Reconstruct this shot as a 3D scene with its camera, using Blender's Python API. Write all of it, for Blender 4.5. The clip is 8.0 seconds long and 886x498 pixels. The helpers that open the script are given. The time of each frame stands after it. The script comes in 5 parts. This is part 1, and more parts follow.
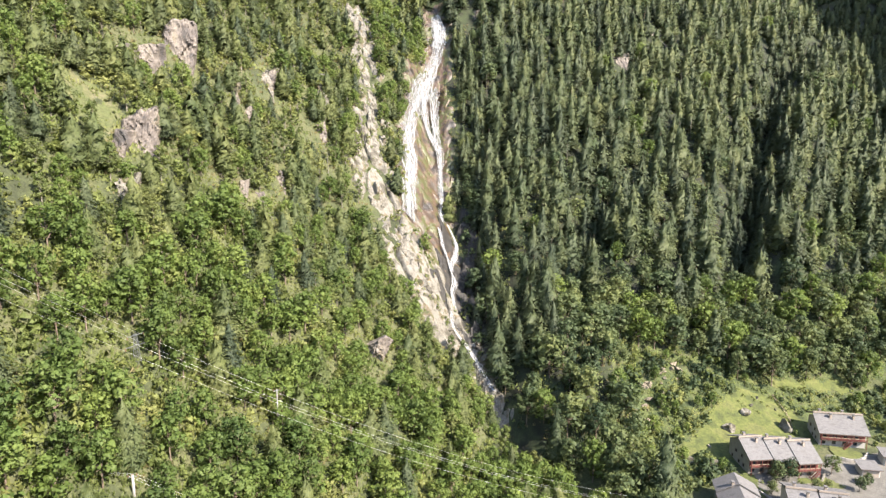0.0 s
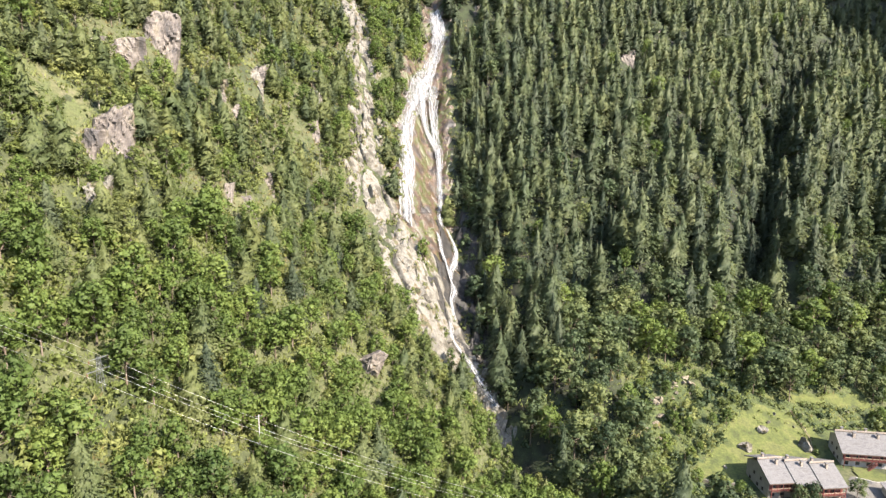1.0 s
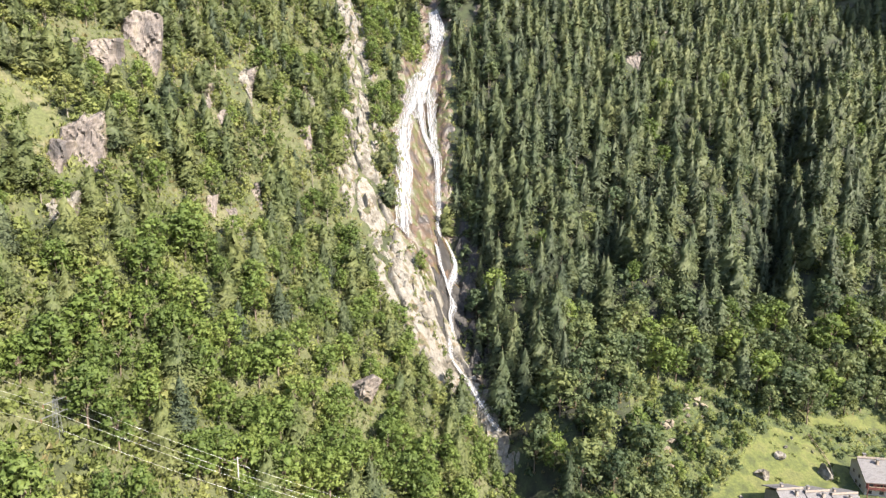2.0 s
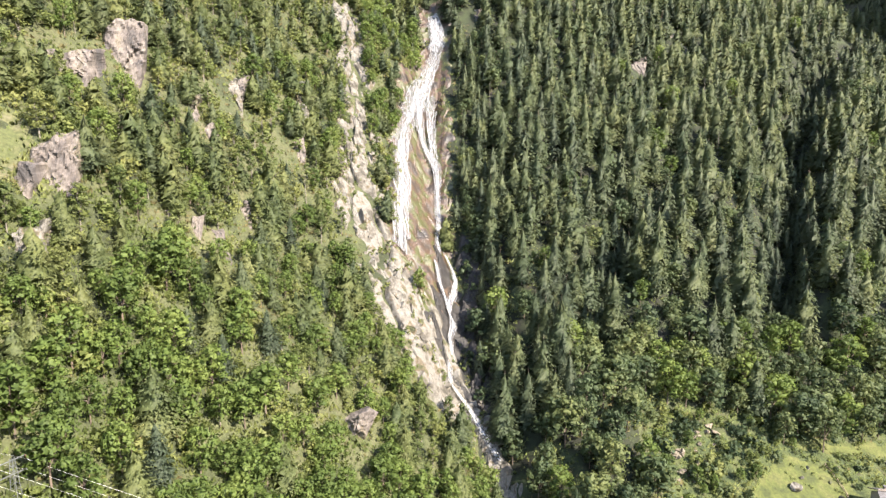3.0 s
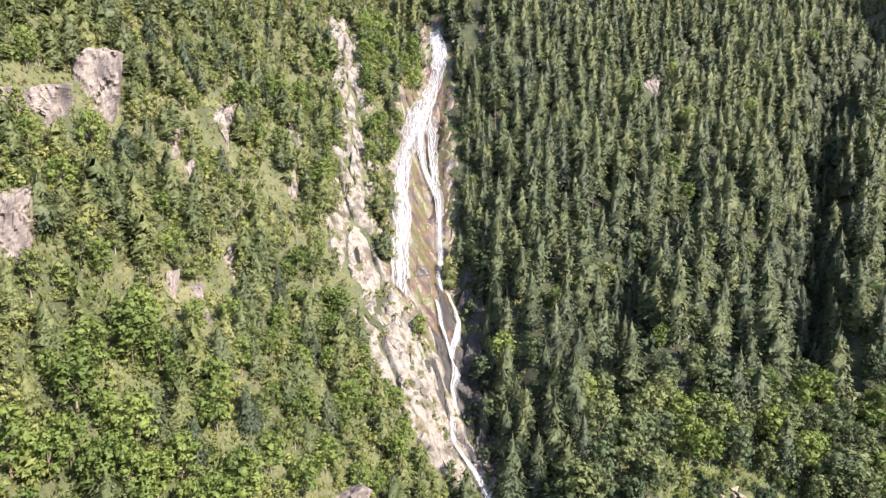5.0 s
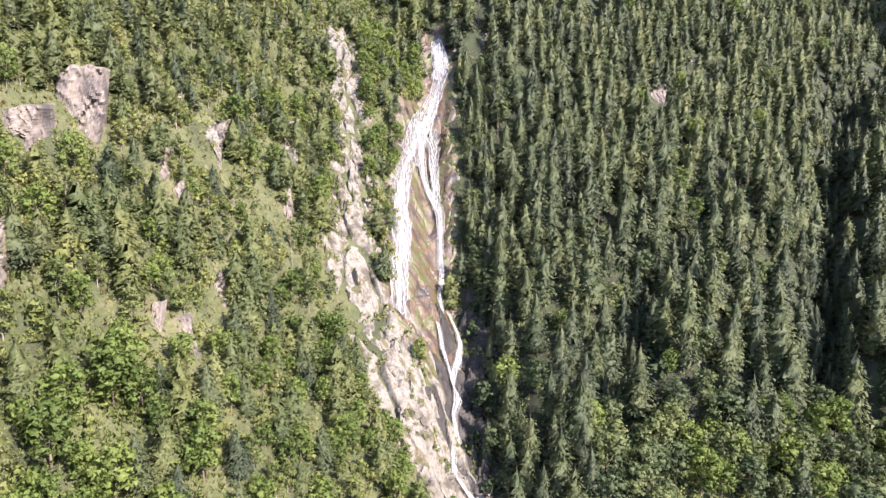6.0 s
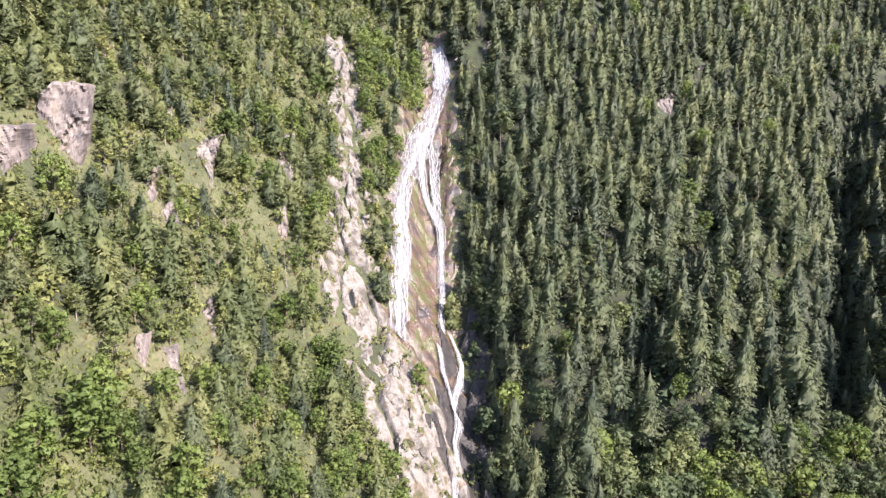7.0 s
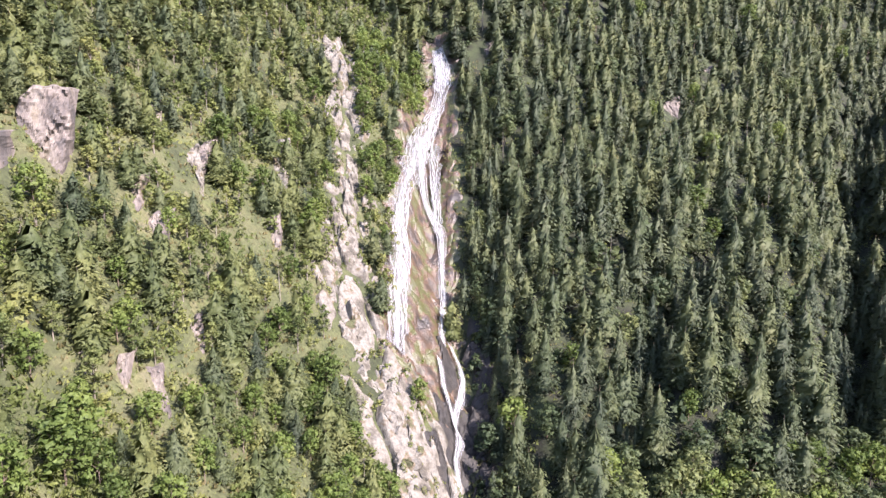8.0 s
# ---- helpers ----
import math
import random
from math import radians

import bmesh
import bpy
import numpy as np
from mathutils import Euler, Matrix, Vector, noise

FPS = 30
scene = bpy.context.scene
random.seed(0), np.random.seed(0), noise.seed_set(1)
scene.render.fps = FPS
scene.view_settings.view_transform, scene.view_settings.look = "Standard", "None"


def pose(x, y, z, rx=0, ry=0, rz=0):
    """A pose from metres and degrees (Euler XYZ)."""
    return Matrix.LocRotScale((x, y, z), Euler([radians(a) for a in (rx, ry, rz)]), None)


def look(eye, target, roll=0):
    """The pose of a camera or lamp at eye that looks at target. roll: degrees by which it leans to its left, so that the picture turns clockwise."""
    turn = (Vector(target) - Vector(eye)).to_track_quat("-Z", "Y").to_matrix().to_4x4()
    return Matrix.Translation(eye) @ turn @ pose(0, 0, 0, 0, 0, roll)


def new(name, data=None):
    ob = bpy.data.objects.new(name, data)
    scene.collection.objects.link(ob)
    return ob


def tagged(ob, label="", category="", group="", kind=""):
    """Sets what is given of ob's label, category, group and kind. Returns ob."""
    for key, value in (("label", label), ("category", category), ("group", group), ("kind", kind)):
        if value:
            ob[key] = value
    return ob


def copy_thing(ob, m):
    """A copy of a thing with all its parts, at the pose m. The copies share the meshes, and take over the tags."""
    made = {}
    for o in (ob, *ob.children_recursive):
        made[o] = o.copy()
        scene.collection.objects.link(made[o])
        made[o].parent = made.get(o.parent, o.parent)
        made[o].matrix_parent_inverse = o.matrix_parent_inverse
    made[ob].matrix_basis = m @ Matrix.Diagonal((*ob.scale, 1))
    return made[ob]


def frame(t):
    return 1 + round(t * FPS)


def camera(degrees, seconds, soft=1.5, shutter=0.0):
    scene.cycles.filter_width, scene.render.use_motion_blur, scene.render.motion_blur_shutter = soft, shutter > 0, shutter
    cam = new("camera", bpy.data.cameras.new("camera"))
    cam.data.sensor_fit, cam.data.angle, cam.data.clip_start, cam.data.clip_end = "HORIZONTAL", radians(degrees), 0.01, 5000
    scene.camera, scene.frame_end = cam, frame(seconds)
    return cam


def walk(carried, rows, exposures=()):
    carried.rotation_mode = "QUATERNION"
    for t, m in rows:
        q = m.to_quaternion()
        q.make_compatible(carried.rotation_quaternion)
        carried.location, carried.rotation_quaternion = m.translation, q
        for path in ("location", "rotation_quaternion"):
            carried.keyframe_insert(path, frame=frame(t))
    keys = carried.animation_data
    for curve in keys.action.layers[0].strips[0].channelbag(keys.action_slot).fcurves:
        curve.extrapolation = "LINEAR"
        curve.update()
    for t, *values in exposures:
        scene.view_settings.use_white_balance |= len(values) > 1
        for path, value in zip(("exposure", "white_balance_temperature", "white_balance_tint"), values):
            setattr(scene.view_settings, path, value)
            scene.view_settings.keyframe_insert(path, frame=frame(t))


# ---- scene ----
cam = camera(70.1, 8.0, soft=1.4)
METRES, EYE, TILT, LEAN, TURN = 80.0, 94.0, -10.0, 0.0, 0.0
ROWS = [
    (0.0, 0.0, 0.0, 0.0, 0.0, 0.0, -0.0),
    (0.5, 0.0007, 0.0759, 0.0136, -0.03, -0.01, -0.05),
    (1.0, 0.002, 0.1496, 0.0296, -0.05, -0.04, -0.09),
    (1.5, 0.003, 0.2237, 0.0552, -0.1, -0.09, -0.13),
    (3.0, 0.0048, 0.4032, 0.1623, -0.17, -0.25, -0.24),
    (3.5, 0.0046, 0.4546, 0.202, -0.15, -0.26, -0.29),
    (4.0, 0.0038, 0.5011, 0.239, -0.12, -0.24, -0.34),
    (4.5, 0.0033, 0.5481, 0.2772, -0.06, -0.2, -0.35),
    (6.0, 0.0032, 0.6807, 0.3877, 0.12, -0.08, -0.41),
    (6.5, 0.0038, 0.7262, 0.4253, 0.18, -0.05, -0.43),
    (7.0, 0.0044, 0.769, 0.4544, 0.25, 0.03, -0.44),
    (7.5, 0.0041, 0.8147, 0.4735, 0.31, 0.07, -0.49),
    (8.0, 0.0041, 0.8546, 0.4862, 0.31, 0.06, -0.47),
]
EXPOSURE = [(0.0, 2.11, 6900, 13), (3.5, 2.13, 6850, 16), (8.0, 2.08, 6350, 28)]
walk(cam, [(t, pose(0, 0, EYE, TILT, LEAN, TURN) @ pose(METRES * x, METRES * y, METRES * z, 90 + pitch, roll, yaw)) for t, x, y, z, yaw, pitch, roll in ROWS], EXPOSURE)

# ---- daylight: a clear morning sky and a sun from the side of the houses ----
SUN = Vector((0.62, -0.42, 0.66)).normalized()
world = bpy.data.worlds.new("sky")
scene.world = world
world.use_nodes = True
sky = world.node_tree.nodes.new("ShaderNodeTexSky")
sky.sky_type, sky.sun_disc = "NISHITA", False
sky.sun_elevation, sky.sun_rotation = math.asin(SUN.z), math.atan2(SUN.x, SUN.y)
background = world.node_tree.nodes["Background"]
background.inputs["Strength"].default_value = 0.15
world.node_tree.links.new(sky.outputs["Color"], background.inputs["Color"])
lamp = bpy.data.lights.new("sun", "SUN")
lamp.energy, lamp.angle, lamp.color = 4.5, radians(0.53), (1.0, 0.94, 0.83)
sun = new("sun", lamp)
sun.matrix_world = look(SUN * 900, (0, 0, 0))

# ---- materials ----


def nodes_of(name):
    m = bpy.data.materials.new(name)
    m.use_nodes = True
    t = m.node_tree
    return m, t.nodes, t.links, t.nodes["Principled BSDF"]


def noise_node(n, l, scale, detail=4.0, rough=0.6, stretch=None):
    tex = n.new("ShaderNodeTexNoise")
    tex.inputs["Scale"].default_value, tex.inputs["Detail"].default_value, tex.inputs["Roughness"].default_value = scale, detail, rough
    geo = n.new("ShaderNodeNewGeometry")
    if stretch:
        mp = n.new("ShaderNodeMapping")
        mp.inputs["Scale"].default_value = stretch
        l.new(geo.outputs["Position"], mp.inputs["Vector"])
        l.new(mp.outputs["Vector"], tex.inputs["Vector"])
    else:
        l.new(geo.outputs["Position"], tex.inputs["Vector"])
    return tex


def ramp_node(n, l, source, stops):
    r = n.new("ShaderNodeValToRGB")
    e = r.color_ramp.elements
    while len(e) < len(stops):
        e.new(0.5)
    for i, (p, c) in enumerate(stops):
        e[i].position, e[i].color = p, (*c, 1)
    l.new(source, r.inputs["Fac"])
    return r


def mix_node(n, l, fac, a, b, mode="MIX"):
    m = n.new("ShaderNodeMix")
    m.data_type, m.blend_type = "RGBA", mode
    for sock, v in ((m.inputs[0], fac), (m.inputs[6], a), (m.inputs[7], b)):
        if isinstance(v, (int, float)):
            sock.default_value = v
        elif isinstance(v, tuple):
            sock.default_value = (*v, 1)
        else:
            l.new(v, sock)
    return m.outputs[2]


def bump_node(n, l, p, source, strength, distance):
    b = n.new("ShaderNodeBump")
    b.inputs["Strength"].default_value, b.inputs["Distance"].default_value = strength, distance
    l.new(source, b.inputs["Height"])
    l.new(b.outputs["Normal"], p.inputs["Normal"])


def rough_mat(name, stops, scale, fine=None, rough=0.85, bump_by=0.3, depth=0.1, stretch=None):
    """A matt natural surface: a broad colour variation, a fine grain and a relief."""
    m, n, l, p = nodes_of(name)
    big = noise_node(n, l, scale, 5, 0.6, stretch)
    small = noise_node(n, l, fine or scale * 9, 6, 0.65, stretch)
    col = ramp_node(n, l, big.outputs["Fac"], stops).outputs["Color"]
    grain = ramp_node(n, l, small.outputs["Fac"], [(0.3, (0.55, 0.55, 0.55)), (0.7, (1.25, 1.25, 1.25))]).outputs["Color"]
    l.new(mix_node(n, l, 1.0, col, grain, "MULTIPLY"), p.inputs["Base Color"])
    p.inputs["Roughness"].default_value = rough
    bump_node(n, l, p, small.outputs["Fac"], bump_by, depth)
    return m


def leaf_mat(name, dark, mid, light, glow=0.35, per_tree=True):
    """Foliage: varied from leaf to leaf and from tree to tree, thin enough to let some light through."""
    m, n, l, p = nodes_of(name)
    geo, info = n.new("ShaderNodeNewGeometry"), n.new("ShaderNodeObjectInfo")
    patch = noise_node(n, l, 0.085, 2, 0.5)
    tree = ramp_node(n, l, patch.outputs["Fac"], [(0.36, dark), (0.5, mid), (0.64, light)]).outputs["Color"]
    leaf = ramp_node(n, l, geo.outputs["Random Per Island"], [(0.0, (0.88, 0.89, 0.88)), (1.0, (1.12, 1.11, 1.1))]).outputs["Color"]
    own = ramp_node(n, l, info.outputs["Random"], [(0.0, (0.8, 0.84, 0.86)), (1.0, (1.16, 1.1, 1.0))]).outputs["Color"]
    mottle = noise_node(n, l, 1.7, 4, 0.7)
    spots = ramp_node(n, l, mottle.outputs["Fac"], [(0.33, (0.74, 0.76, 0.78)), (0.5, (1.0, 1.0, 1.0)), (0.68, (1.24, 1.22, 1.16))]).outputs["Color"]
    col = mix_node(n, l, 1.0, mix_node(n, l, 1.0, tree, leaf, "MULTIPLY"), spots, "MULTIPLY")
    col = mix_node(n, l, 1.0, col, own, "MULTIPLY")
    l.new(col, p.inputs["Base Color"])
    p.inputs["Roughness"].default_value = 0.6
    p.inputs["Specular IOR Level"].default_value = 0.25
    tr = n.new("ShaderNodeBsdfTranslucent")
    l.new(col, tr.inputs["Color"])
    mx = n.new("ShaderNodeMixShader")
    mx.inputs[0].default_value = glow
    bump_node(n, l, p, mottle.outputs["Fac"], 0.3, 0.3)
    l.new(p.outputs[0], mx.inputs[1])
    l.new(tr.outputs[0], mx.inputs[2])
    l.new(mx.outputs[0], n["Material Output"].inputs["Surface"])
    return m


def plain_mat(name, color, rough=0.7, vary=0.25, scale=1.5, metal=0.0):
    m, n, l, p = nodes_of(name)
    tex = noise_node(n, l, scale, 6, 0.65)
    lo, hi = tuple(c * (1 - vary) for c in color), tuple(min(1, c * (1 + vary)) for c in color)
    l.new(ramp_node(n, l, tex.outputs["Fac"], [(0.3, lo), (0.7, hi)]).outputs["Color"], p.inputs["Base Color"])
    p.inputs["Roughness"].default_value, p.inputs["Metallic"].default_value = rough, metal
    bump_node(n, l, p, tex.outputs["Fac"], 0.2, 0.03)
    return m


GRASSY = rough_mat("hillside", [(0.34, (0.025, 0.031, 0.012)), (0.43, (0.040, 0.049, 0.018)), (0.51, (0.059, 0.067, 0.026)), (0.58, (0.070, 0.073, 0.032)), (0.66, (0.049, 0.061, 0.020))], 0.07, 1.3, 0.95, 0.6, 0.5)
# forest floor, its colour darkened further for the shade between the trees
FLOOR = rough_mat("shaded_forest_floor", [(0.36, (0.010, 0.011, 0.006)), (0.5, (0.018, 0.024, 0.009)), (0.62, (0.028, 0.040, 0.013))], 0.15, 1.5, 0.95, 0.6, 0.4)
LAWN = rough_mat("lawn", [(0.36, (0.042, 0.053, 0.014)), (0.48, (0.069, 0.083, 0.019)), (0.58, (0.086, 0.093, 0.027)), (0.68, (0.060, 0.068, 0.021))], 0.22, 1.6, 0.95, 0.4, 0.15)
RANKGRASS = rough_mat("rank_grass", [(0.34, (0.022, 0.033, 0.010)), (0.46, (0.040, 0.056, 0.016)), (0.56, (0.061, 0.076, 0.022)), (0.66, (0.043, 0.048, 0.019))], 0.3, 1.8, 0.95, 0.7, 0.5)
DRYGRASS = rough_mat("dry_grass", [(0.3, (0.048, 0.061, 0.019)), (0.46, (0.065, 0.075, 0.026)), (0.56, (0.083, 0.084, 0.036)), (0.64, (0.094, 0.088, 0.050)), (0.75, (0.055, 0.066, 0.021))], 0.2, 1.6, 0.95, 0.5, 0.3)
GRANITE = rough_mat("pale_granite", [(0.36, (0.051, 0.046, 0.035)), (0.42, (0.093, 0.083, 0.065)), (0.47, (0.132, 0.122, 0.103)), (0.56, (0.153, 0.144, 0.125)), (0.61, (0.100, 0.076, 0.048)), (0.65, (0.059, 0.062, 0.027))], 0.2, 1.3, 0.85, 0.5, 0.3)
GREYROCK = rough_mat("grey_gneiss", [(0.34, (0.054, 0.049, 0.047)), (0.45, (0.104, 0.087, 0.077)), (0.55, (0.158, 0.137, 0.119)), (0.64, (0.108, 0.090, 0.063))], 0.25, 1.5, 0.85, 0.5, 0.35, (1, 1, 0.35))
RUSTROCK = rough_mat("wet_rust_rock", [(0.34, (0.022, 0.019, 0.016)), (0.43, (0.054, 0.040, 0.030)), (0.50, (0.083, 0.050, 0.032)), (0.55, (0.054, 0.056, 0.019)), (0.61, (0.061, 0.066, 0.023)), (0.68, (0.086, 0.072, 0.054))], 0.16, 1.1, 0.45, 0.6, 0.5)
# wet gorge rock, darkened so that its colour carries the deep shade
SHADEROCK = rough_mat("shade_dark_wet_rock", [(0.36, (0.009, 0.008, 0.008)), (0.52, (0.019, 0.017, 0.015)), (0.66, (0.036, 0.030, 0.024))], 0.3, 1.6, 0.7, 0.6, 0.4)
SCREE = rough_mat("scree", [(0.3, (0.12, 0.10, 0.07)), (0.55, (0.19, 0.16, 0.12)), (0.75, (0.13, 0.13, 0.06))], 0.35, 2.0, 0.9, 0.6, 0.3)
GRAVEL = rough_mat("gravel_yard", [(0.3, (0.072, 0.068, 0.061)), (0.6, (0.115, 0.108, 0.099)), (0.8, (0.079, 0.083, 0.058))], 0.4, 3.0, 0.9, 0.3, 0.05)
BARK = rough_mat("bark", [(0.3, (0.07, 0.05, 0.035)), (0.6, (0.16, 0.125, 0.095)), (0.8, (0.22, 0.19, 0.16))], 1.2, 6.0, 0.9, 0.5, 0.05, (1, 1, 0.2))
PALEBARK = rough_mat("pale_bark", [(0.3, (0.12, 0.105, 0.08)), (0.6, (0.20, 0.18, 0.15)), (0.8, (0.27, 0.25, 0.22))], 1.2, 6.0, 0.9, 0.5, 0.05, (1, 1, 0.2))
SPRUCE = leaf_mat("spruce_needles", (0.050, 0.068, 0.043), (0.070, 0.092, 0.054), (0.094, 0.117, 0.064), 0.42)
LARCH = leaf_mat("larch_needles", (0.066, 0.090, 0.050), (0.088, 0.114, 0.058), (0.114, 0.136, 0.066), 0.46)
# lighter larch colour, standing in for direct sun on the spur
SUNLIT_LARCH = leaf_mat("young_larch_needles", (0.090, 0.117, 0.050), (0.120, 0.146, 0.060), (0.150, 0.172, 0.074), 0.48)
LEAVES = leaf_mat("broad_leaves", (0.066, 0.103, 0.029), (0.093, 0.140, 0.038), (0.126, 0.172, 0.049), 0.48)
BUSHES = leaf_mat("shrub_leaves", (0.09, 0.12, 0.040), (0.128, 0.16, 0.053), (0.17, 0.19, 0.07), 0.46)
STRAW = leaf_mat("dry_grass_blades", (0.104, 0.096, 0.044), (0.136, 0.124, 0.060), (0.160, 0.144, 0.072), 0.4)
# bluer leaf green, with the haze of distance put into the colour
HAZE_LEAVES = leaf_mat("haze_cooled_leaves", (0.050, 0.076, 0.038), (0.085, 0.115, 0.052), (0.125, 0.152, 0.062), 0.44)

# ---- the land ----
def bump(x, y, cx, cy, h, rx, ry):
    return h * np.exp(-((x - cx) / rx) ** 2 - ((y - cy) / ry) ** 2)

def smax(a, b, k):
    d = np.clip(0.5 + 0.5 * (a - b) / k, 0, 1)
    return b + (a - b) * d + k * d * (1 - d)

STREAM = [(-8, 372), (-6, 342), (-3, 322), (-7, 300), (-5, 275), (3, 258), (5, 240), (5, 222), (5, 206), (14, 196), (24, 180), (38, 160), (52, 140)]

def stream_gap(x, y):
    """Distance in plan from the stream's line."""
    best = np.full(np.shape(x), 1e9)
    for (ax, ay), (bx, by) in zip(STREAM, STREAM[1:]):
        dx, dy = bx - ax, by - ay
        u = np.clip(((x - ax) * dx + (y - ay) * dy) / (dx * dx + dy * dy), 0, 1)
        best = np.minimum(best, np.hypot(x - ax - u * dx, y - ay - u * dy))
    return best

GULLIES = [[(104, 300), (76, 270), (58, 248), (48, 228)], [(234, 404), (202, 384), (180, 354), (159, 320), (143, 290), (129, 264), (116, 240)]]

def groove(x, y, line, width, shift=0.0):
    """One along a line in plan, fading to each side."""
    best = np.full(np.shape(x), 1e9)
    for (ax, ay), (bx, by) in zip(line, line[1:]):
        dx, dy = bx - ax, by - ay
        u = np.clip(((x - shift - ax) * dx + (y - ay) * dy) / (dx * dx + dy * dy), 0, 1)
        best = np.minimum(best, np.hypot(x - shift - ax - u * dx, y - ay - u * dy))
    return np.exp(-(best / width) ** 2)

def ground(x, y):
    """Height of the land: a wooded spur, the opposite mountainside, a valley floor and a far slope."""
    x, y = np.asarray(x, float), np.asarray(y, float)
    X, Y = np.clip((x + 50) / 50, -1.6, 3), np.clip((y - 180) / 100, -1.3, 2)
    spur = 71 - 56 * X + 45 * Y + 3.6 * X * X + 6 * X * Y + 9.4 * Y * Y
    spur = spur - 40 * np.minimum((x + 130) / 50, 0) + 90 * np.maximum((y - 380) / 100, 0)
    spur = spur + bump(x, y, -72, 162, 9, 9, 12) + bump(x, y, -38, 165, 8, 12, 14) + bump(x, y, -22, 318, 13, 16, 22) - bump(x, y, -34, 208, 8, 14, 20) - bump(x, y, -54, 285, 8, 12, 14)
    X, Y = np.clip((x - 80) / 80, -2.2, 1.1), np.clip((y - 280) / 100, -1.6, 1.2)
    bank = 74.7 - 15.8 * X + 92.9 * Y - 10.6 * X * X - 7.5 * X * Y + 16.5 * Y * Y + 95 * np.maximum((y - 400) / 100, 0)
    bank = bank + bump(x, y, 31, 240, 13, 11, 34) - bump(x, y, 27, 300, 8, 10, 20)
    X, Y = np.clip((x - 100) / 80, -1.2, 2.1), np.clip((y - 290) / 100, -1.4, 1.4)
    side = (82.8 - 14.7 * X + 77.5 * Y + 3.6 * X * X - 11.4 * X * Y + 8.0 * Y * Y - 2.0) + 90 * np.maximum((y - 430) / 100, 0)
    for line, deep in zip(GULLIES, (9.0, 13.0)):
        side = side - deep * groove(x, y, line, 8.5) + 0.8 * deep * groove(x, y, line, 10.0, 17.0)
    side = side - np.where(x > 120, 1.3, 0.0) * np.maximum(0.95 * x + 0.3 * y - 356, 0)
    w = np.clip((x - 16) / 24, 0, 1) * (1 - np.clip((x - 45) / 25, 0, 1) * np.clip((237 - y) / 26, 0, 1))
    side = bank + (side - bank) * w * w * (3 - 2 * w)
    floor = -4 + 0.10 * np.maximum(y - 160, 0) - 0.02 * np.maximum(-x, 0) + 0.02 * np.clip(y - 100, -200, 60)
    far = 2.3 * (x - 284) + 0.5 * (y - 330)
    far = np.where(x > 60, far, far - 3 * (60 - x))
    z = smax(smax(spur, side, 5.0), floor, 4.0)
    z = smax(z, np.minimum(far, 400), 8.0)
    return z - 5.0 * np.exp(-(stream_gap(x, y) / 6.0) ** 2)


def linked(name, verts, faces, materials, parent=None, index=None, normals=None, flat=False):
    """A mesh object from arrays of corners and of three- or four-cornered faces."""
    verts, faces = np.asarray(verts, np.float32), np.asarray(faces, np.int32)
    if normals is not None:
        a, b, c = (verts[faces[:, i]] for i in range(3))
        back = (np.cross(b - a, c - a) * np.asarray(normals)[faces[:, 0]]).sum(1) < 0
        faces[back] = faces[back][:, ::-1]
    me = bpy.data.meshes.new(name)
    k = faces.shape[1]
    me.vertices.add(len(verts))
    me.vertices.foreach_set("co", verts.ravel())
    me.loops.add(faces.size)
    me.loops.foreach_set("vertex_index", faces.ravel())
    me.polygons.add(len(faces))
    me.polygons.foreach_set("loop_start", np.arange(0, faces.size, k, dtype=np.int32))
    for m in materials:
        me.materials.append(m)
    if index is not None:
        me.polygons.foreach_set("material_index", np.asarray(index, np.int32))
    me.update(calc_edges=True)
    me.validate()
    if flat:
        me.shade_flat()
    if normals is not None:
        me.normals_split_custom_set_from_vertices(np.asarray(normals, np.float32).tolist())
    ob = new(name, me)
    ob.parent = parent
    return ob


def part(name, bm, material, parent, label="", smooth=False):
    me = bpy.data.meshes.new(name)
    for f in bm.faces:
        f.smooth = smooth
    bm.to_mesh(me)
    bm.free()
    me.materials.append(material)
    ob = new(name, me)
    ob.parent = parent
    return tagged(ob, label)


def grid_faces(nx, ny):
    i, j = np.meshgrid(np.arange(nx - 1), np.arange(ny - 1), indexing="ij")
    a = (i * ny + j).ravel()
    return np.c_[a, a + ny, a + ny + 1, a + 1]


def spread(lo, hi, step, reach, n):
    fine = np.arange(lo, hi + step, step)
    out = np.geomspace(step * 2, reach, n).cumsum()
    out = out / out[-1] * reach
    return np.r_[lo - out[::-1], fine, fine[-1] + out]


def rolling(x, y, amount=1.0):
    """Small humps and hollows of natural ground."""
    return amount * (0.5 * np.sin(x * 0.31 + 1.3 * np.sin(y * 0.17)) * np.sin(y * 0.27 + 1.1 * np.sin(x * 0.13)) + 0.35 * np.sin(x * 0.83 + y * 0.41) * np.sin(y * 0.71 - x * 0.37))


def wild(x, y):
    """How rough the ground is: smooth on the valley floor."""
    return np.clip((ground(x, y) - 9) / 12, 0.0, 1.0)


def land(x, y):
    return ground(x, y) + rolling(x, y, 1.3) * wild(x, y)


def part_of_sheet(name, xs, ys, material):
    gx, gy = np.meshgrid(xs, ys, indexing="ij")
    v = np.c_[gx.ravel(), gy.ravel(), land(gx, gy).ravel()]
    ob = linked(name, v, grid_faces(len(xs), len(ys)), [material])
    for p in ob.data.polygons:
        p.use_smooth = True
    return ob


